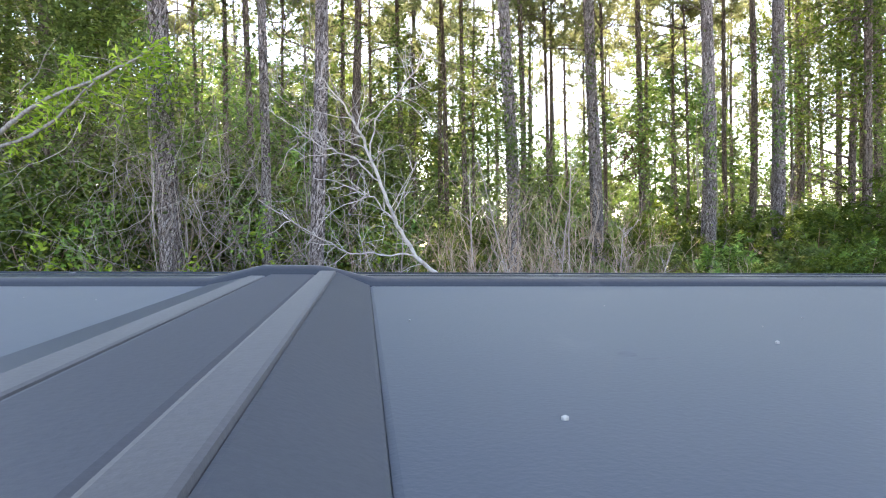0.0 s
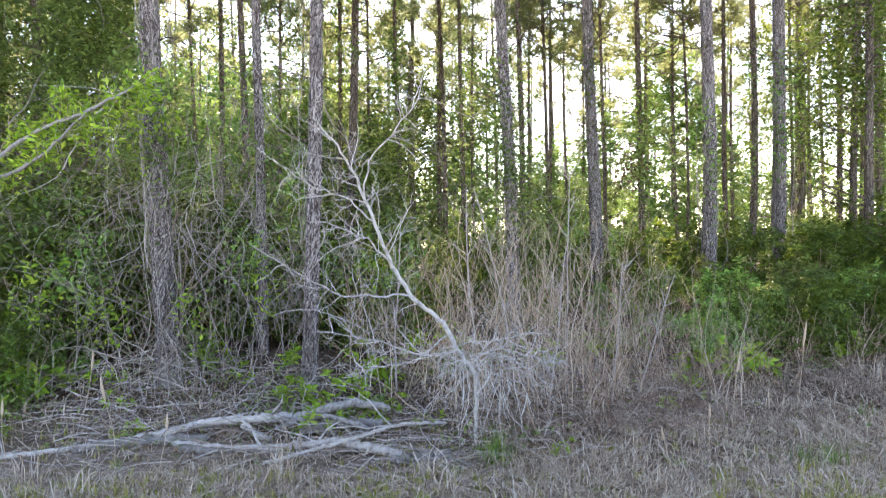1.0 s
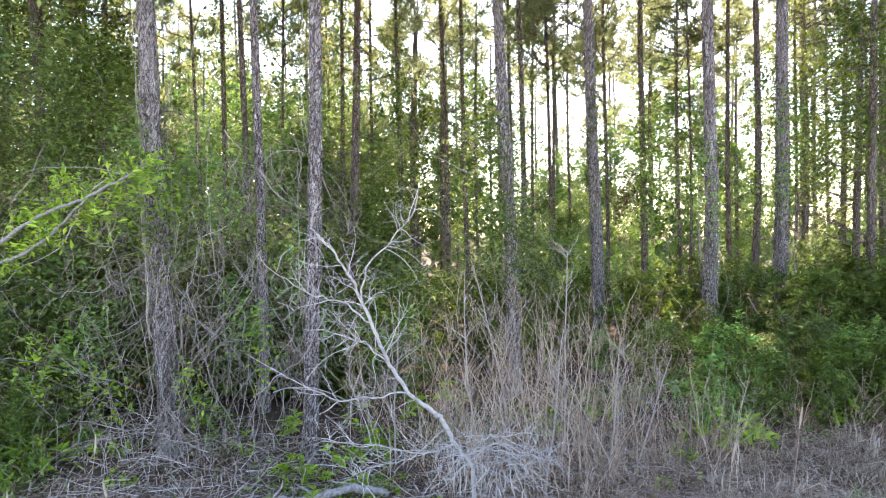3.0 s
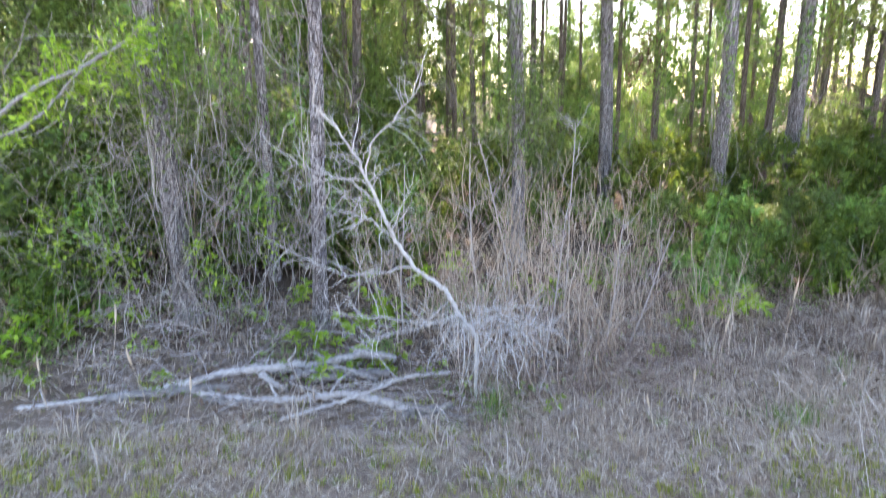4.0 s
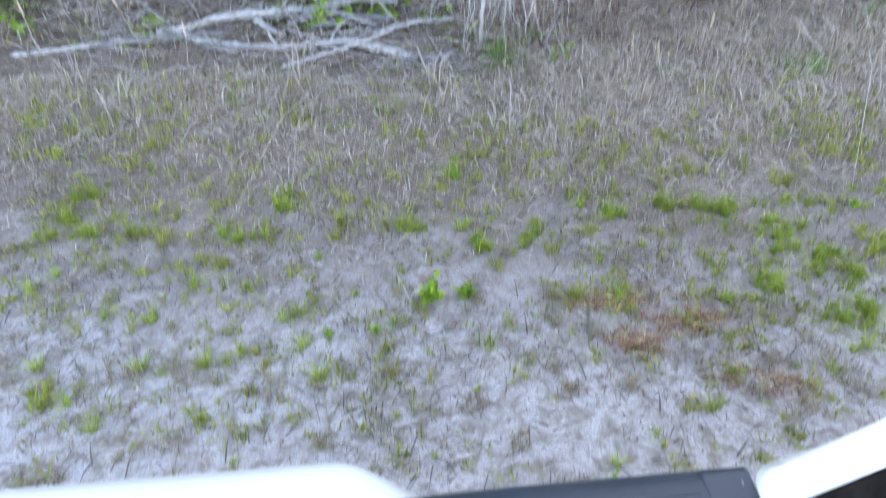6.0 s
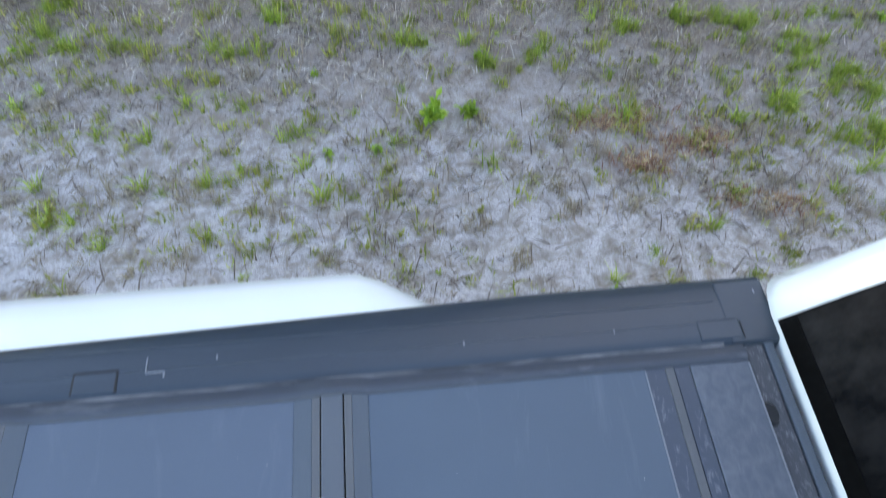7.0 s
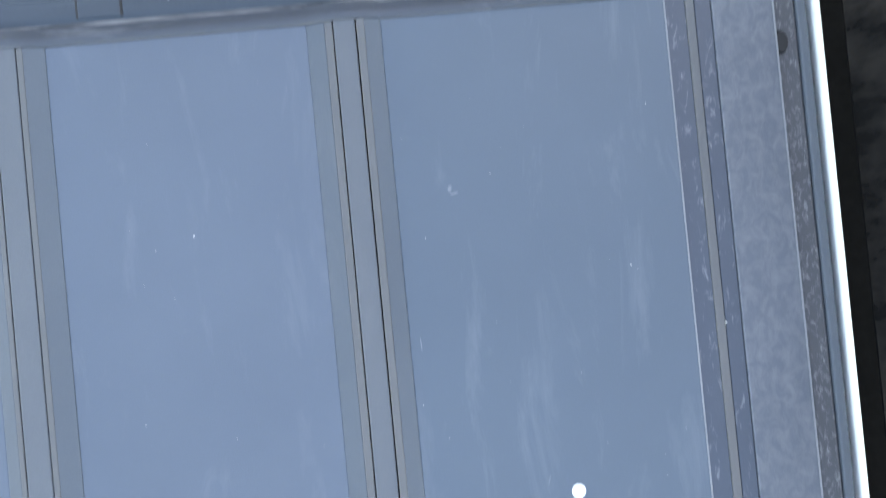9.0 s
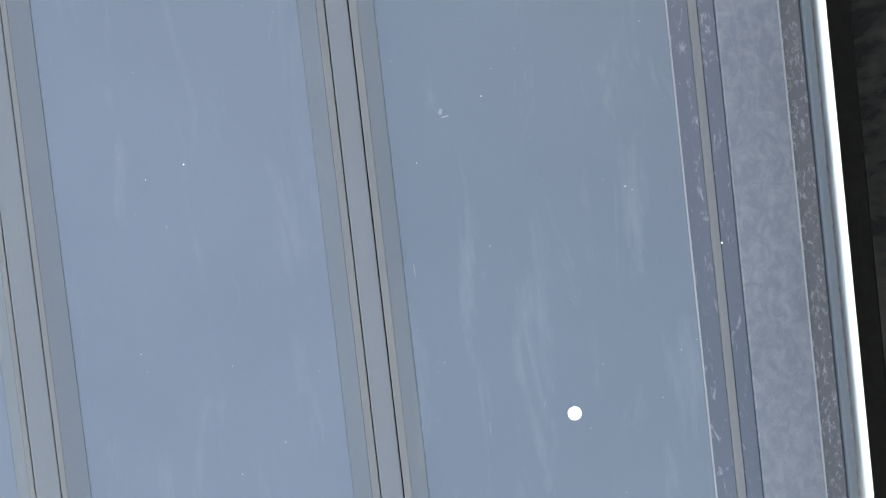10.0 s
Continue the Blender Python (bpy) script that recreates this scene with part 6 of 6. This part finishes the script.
LARGE = [(-2.37, 3.62), (-2.26, 3.23), (-1.27, 3.23), (0.55, 3.28), (0.28, 3.17), (1.09, 3.52), (1.44, 3.55), (1.74, 3.56), (1.88, 3.54), (2.23, 3.4), (2.38, 2.66), (2.36, 3.14), (2.11, 3.18), (1.91, 2.9), (2.43, 2.96), (-2.41, 3.35), (-1.04, 3.53), (-0.11, 3.26)]
TUFTS = [(x, y, 0, rb.uniform(0.75, 1.15)) for x, y in SMALL]
for x, y in LARGE:
    TUFTS += [(x + rb.normal(0, 0.05), y + rb.normal(0, 0.04), 1, rb.uniform(0.6, 1.05)) for _ in range(4)]
TUFTS += [(rb.uniform(-4.5, 4.8), rb.uniform(1.3, 4.8), 0, rb.uniform(0.4, 1.0)) for _ in range(130)]
TUFTS += [(rb.uniform(1.8, 3.0), rb.uniform(2.5, 3.7), int(rb.integers(0, 2)), rb.uniform(0.6, 1.05)) for _ in range(34)]
for x, y, k, q in TUFTS:
    m = pose(x, y, float(ground_z(x, y)), 0, 0, rb.uniform(0, 360)) @ Matrix.Scale(q, 4)
    if bright[k].get("set") is None:
        bright[k]["set"] = 1
        bright[k].matrix_basis = m
    else:
        copy_thing(bright[k], m)
greens = [clump(141, 46, 0.26, "lush green grass clump among dead grass", "green_tuft", "green_grass_clump", "green grass clumps"), clump(142, 22, 0.20, "thin green grass clump among dead grass", "green_tuft", "green_grass_clump", "green grass clumps")]
rgx = np.random.default_rng(143)
GREEN = [(0.42, 5.42, 1.0), (0.55, 5.38, 0.9), (0.48, 5.5, 1.1), (2.9, 5.35, 0.8), (3.1, 5.3, 0.9), (2.5, 5.45, 0.6), (3.9, 6.2, 0.8), (1.9, 5.3, 0.5), (3.5, 5.6, 0.7), (4.3, 5.4, 0.9), (4.1, 5.0, 0.8), (4.7, 4.8, 0.9)]
GREEN += [(rgx.uniform(-4.5, 5.2), rgx.uniform(4.3, 5.7), rgx.uniform(0.3, 0.65)) for _ in range(46)]
for i, (x, y, k) in enumerate(GREEN):
    m = pose(x, y, float(ground_z(x, y)), 0, 0, rgx.uniform(0, 360)) @ Matrix.Scale(k, 4)
    if i < 2:
        greens[i].matrix_basis = m
    else:
        copy_thing(greens[0 if k > 0.75 else 1], m)
umbers = [clump(124, 60, 0.36, "dark brown clump of matted dead grass", "umber"), clump(125, 50, 0.32, "dark brown clump of matted dead grass", "umber")]
for i in range(52):
    x, y = (rc.uniform(1.9, 6.8), rc.uniform(6.2, 7.9)) if i < 44 else (rc.uniform(0.3, 2.2), rc.uniform(5.7, 6.6))
    m = pose(x, y, float(ground_z(x, y)), 0, 0, rc.uniform(0, 360)) @ Matrix.Scale(rc.uniform(0.6, 1.3) * (0.72 if x > 2.2 else 1.0), 4)
    if i < 2:
        umbers[i].matrix_basis = m
    else:
        copy_thing(umbers[i % 2], m)
for k, (x, y, h) in enumerate(((2.60, 5.99, 0.72), (-3.29, 6.19, 0.72), (-2.6, 5.4, 0.75), (-3.6, 5.6, 0.5), (3.4, 6.4, 0.9), (-2.2, 5.3, 0.45), (2.2, 5.5, 0.4), (4.2, 5.8, 0.5), (1.8, 5.2, 0.35))):
    rng = np.random.default_rng(130 + k)
    ob = empty("seed_stalk", pose(x, y, float(ground_z(x, y))), "tall dry grass stalk with a pale seed head", "grass stalk", "seed stalks")
    st = wander(rng, (0, 0, -0.02), (rng.normal(0, 0.12), 0, 1), h, 9, 0.05)
    raw("stalk", *tubes([(st, np.linspace(0.0035, 0.002, 10))], 4), M["straw"], ob)
    hd = st[-3:]
    raw("seed_head", *tubes([(np.array([hd[0], (hd[0] + hd[1]) / 2, hd[1], hd[2], hd[2] + (0, 0, 0.04)]), np.array((0.003, 0.010, 0.011, 0.007, 0.001)))], 6), M["straw"], ob)

# reddish dead patch beside the truck
def mats(x, y):
    return sum(w * np.exp(-((x - cx) / rx) ** 2 - ((y - cy) / ry) ** 2) for cx, cy, rx, ry, w in ((1.36, 2.59, 0.15, 0.07, 1.0), (1.07, 2.41, 0.11, 0.06, 0.7), (0.86, 2.67, 0.10, 0.06, 0.6), (1.22, 2.72, 0.2, 0.06, 0.5), (1.54, 2.21, 0.09, 0.06, 0.5), (1.76, 2.15, 0.09, 0.07, 0.45)))


red = patchy(rw2, 1500, 0.5, 2.1, 1.9, 3.0, lambda x, y: np.clip(mats(x, y) * np.clip(1.5 * waves(x * 5, y * 5) - 0.2, 0.05, 1), 0, 1))
M["rust"] = stick_material("withered_grass", [(0.0, (0.17, 0.07, 0.05)), (0.45, (0.33, 0.17, 0.11)), (0.8, (0.56, 0.40, 0.22)), (1.0, (0.66, 0.56, 0.30))], (0.28, 0.15, 0.10))
tagged(raw("withered_grass", *blades(rw2, red, 0.045, 0.006, 1.3), M["rust"]), "patch of withered reddish-brown grass on sand", "grass", kind="stuff")
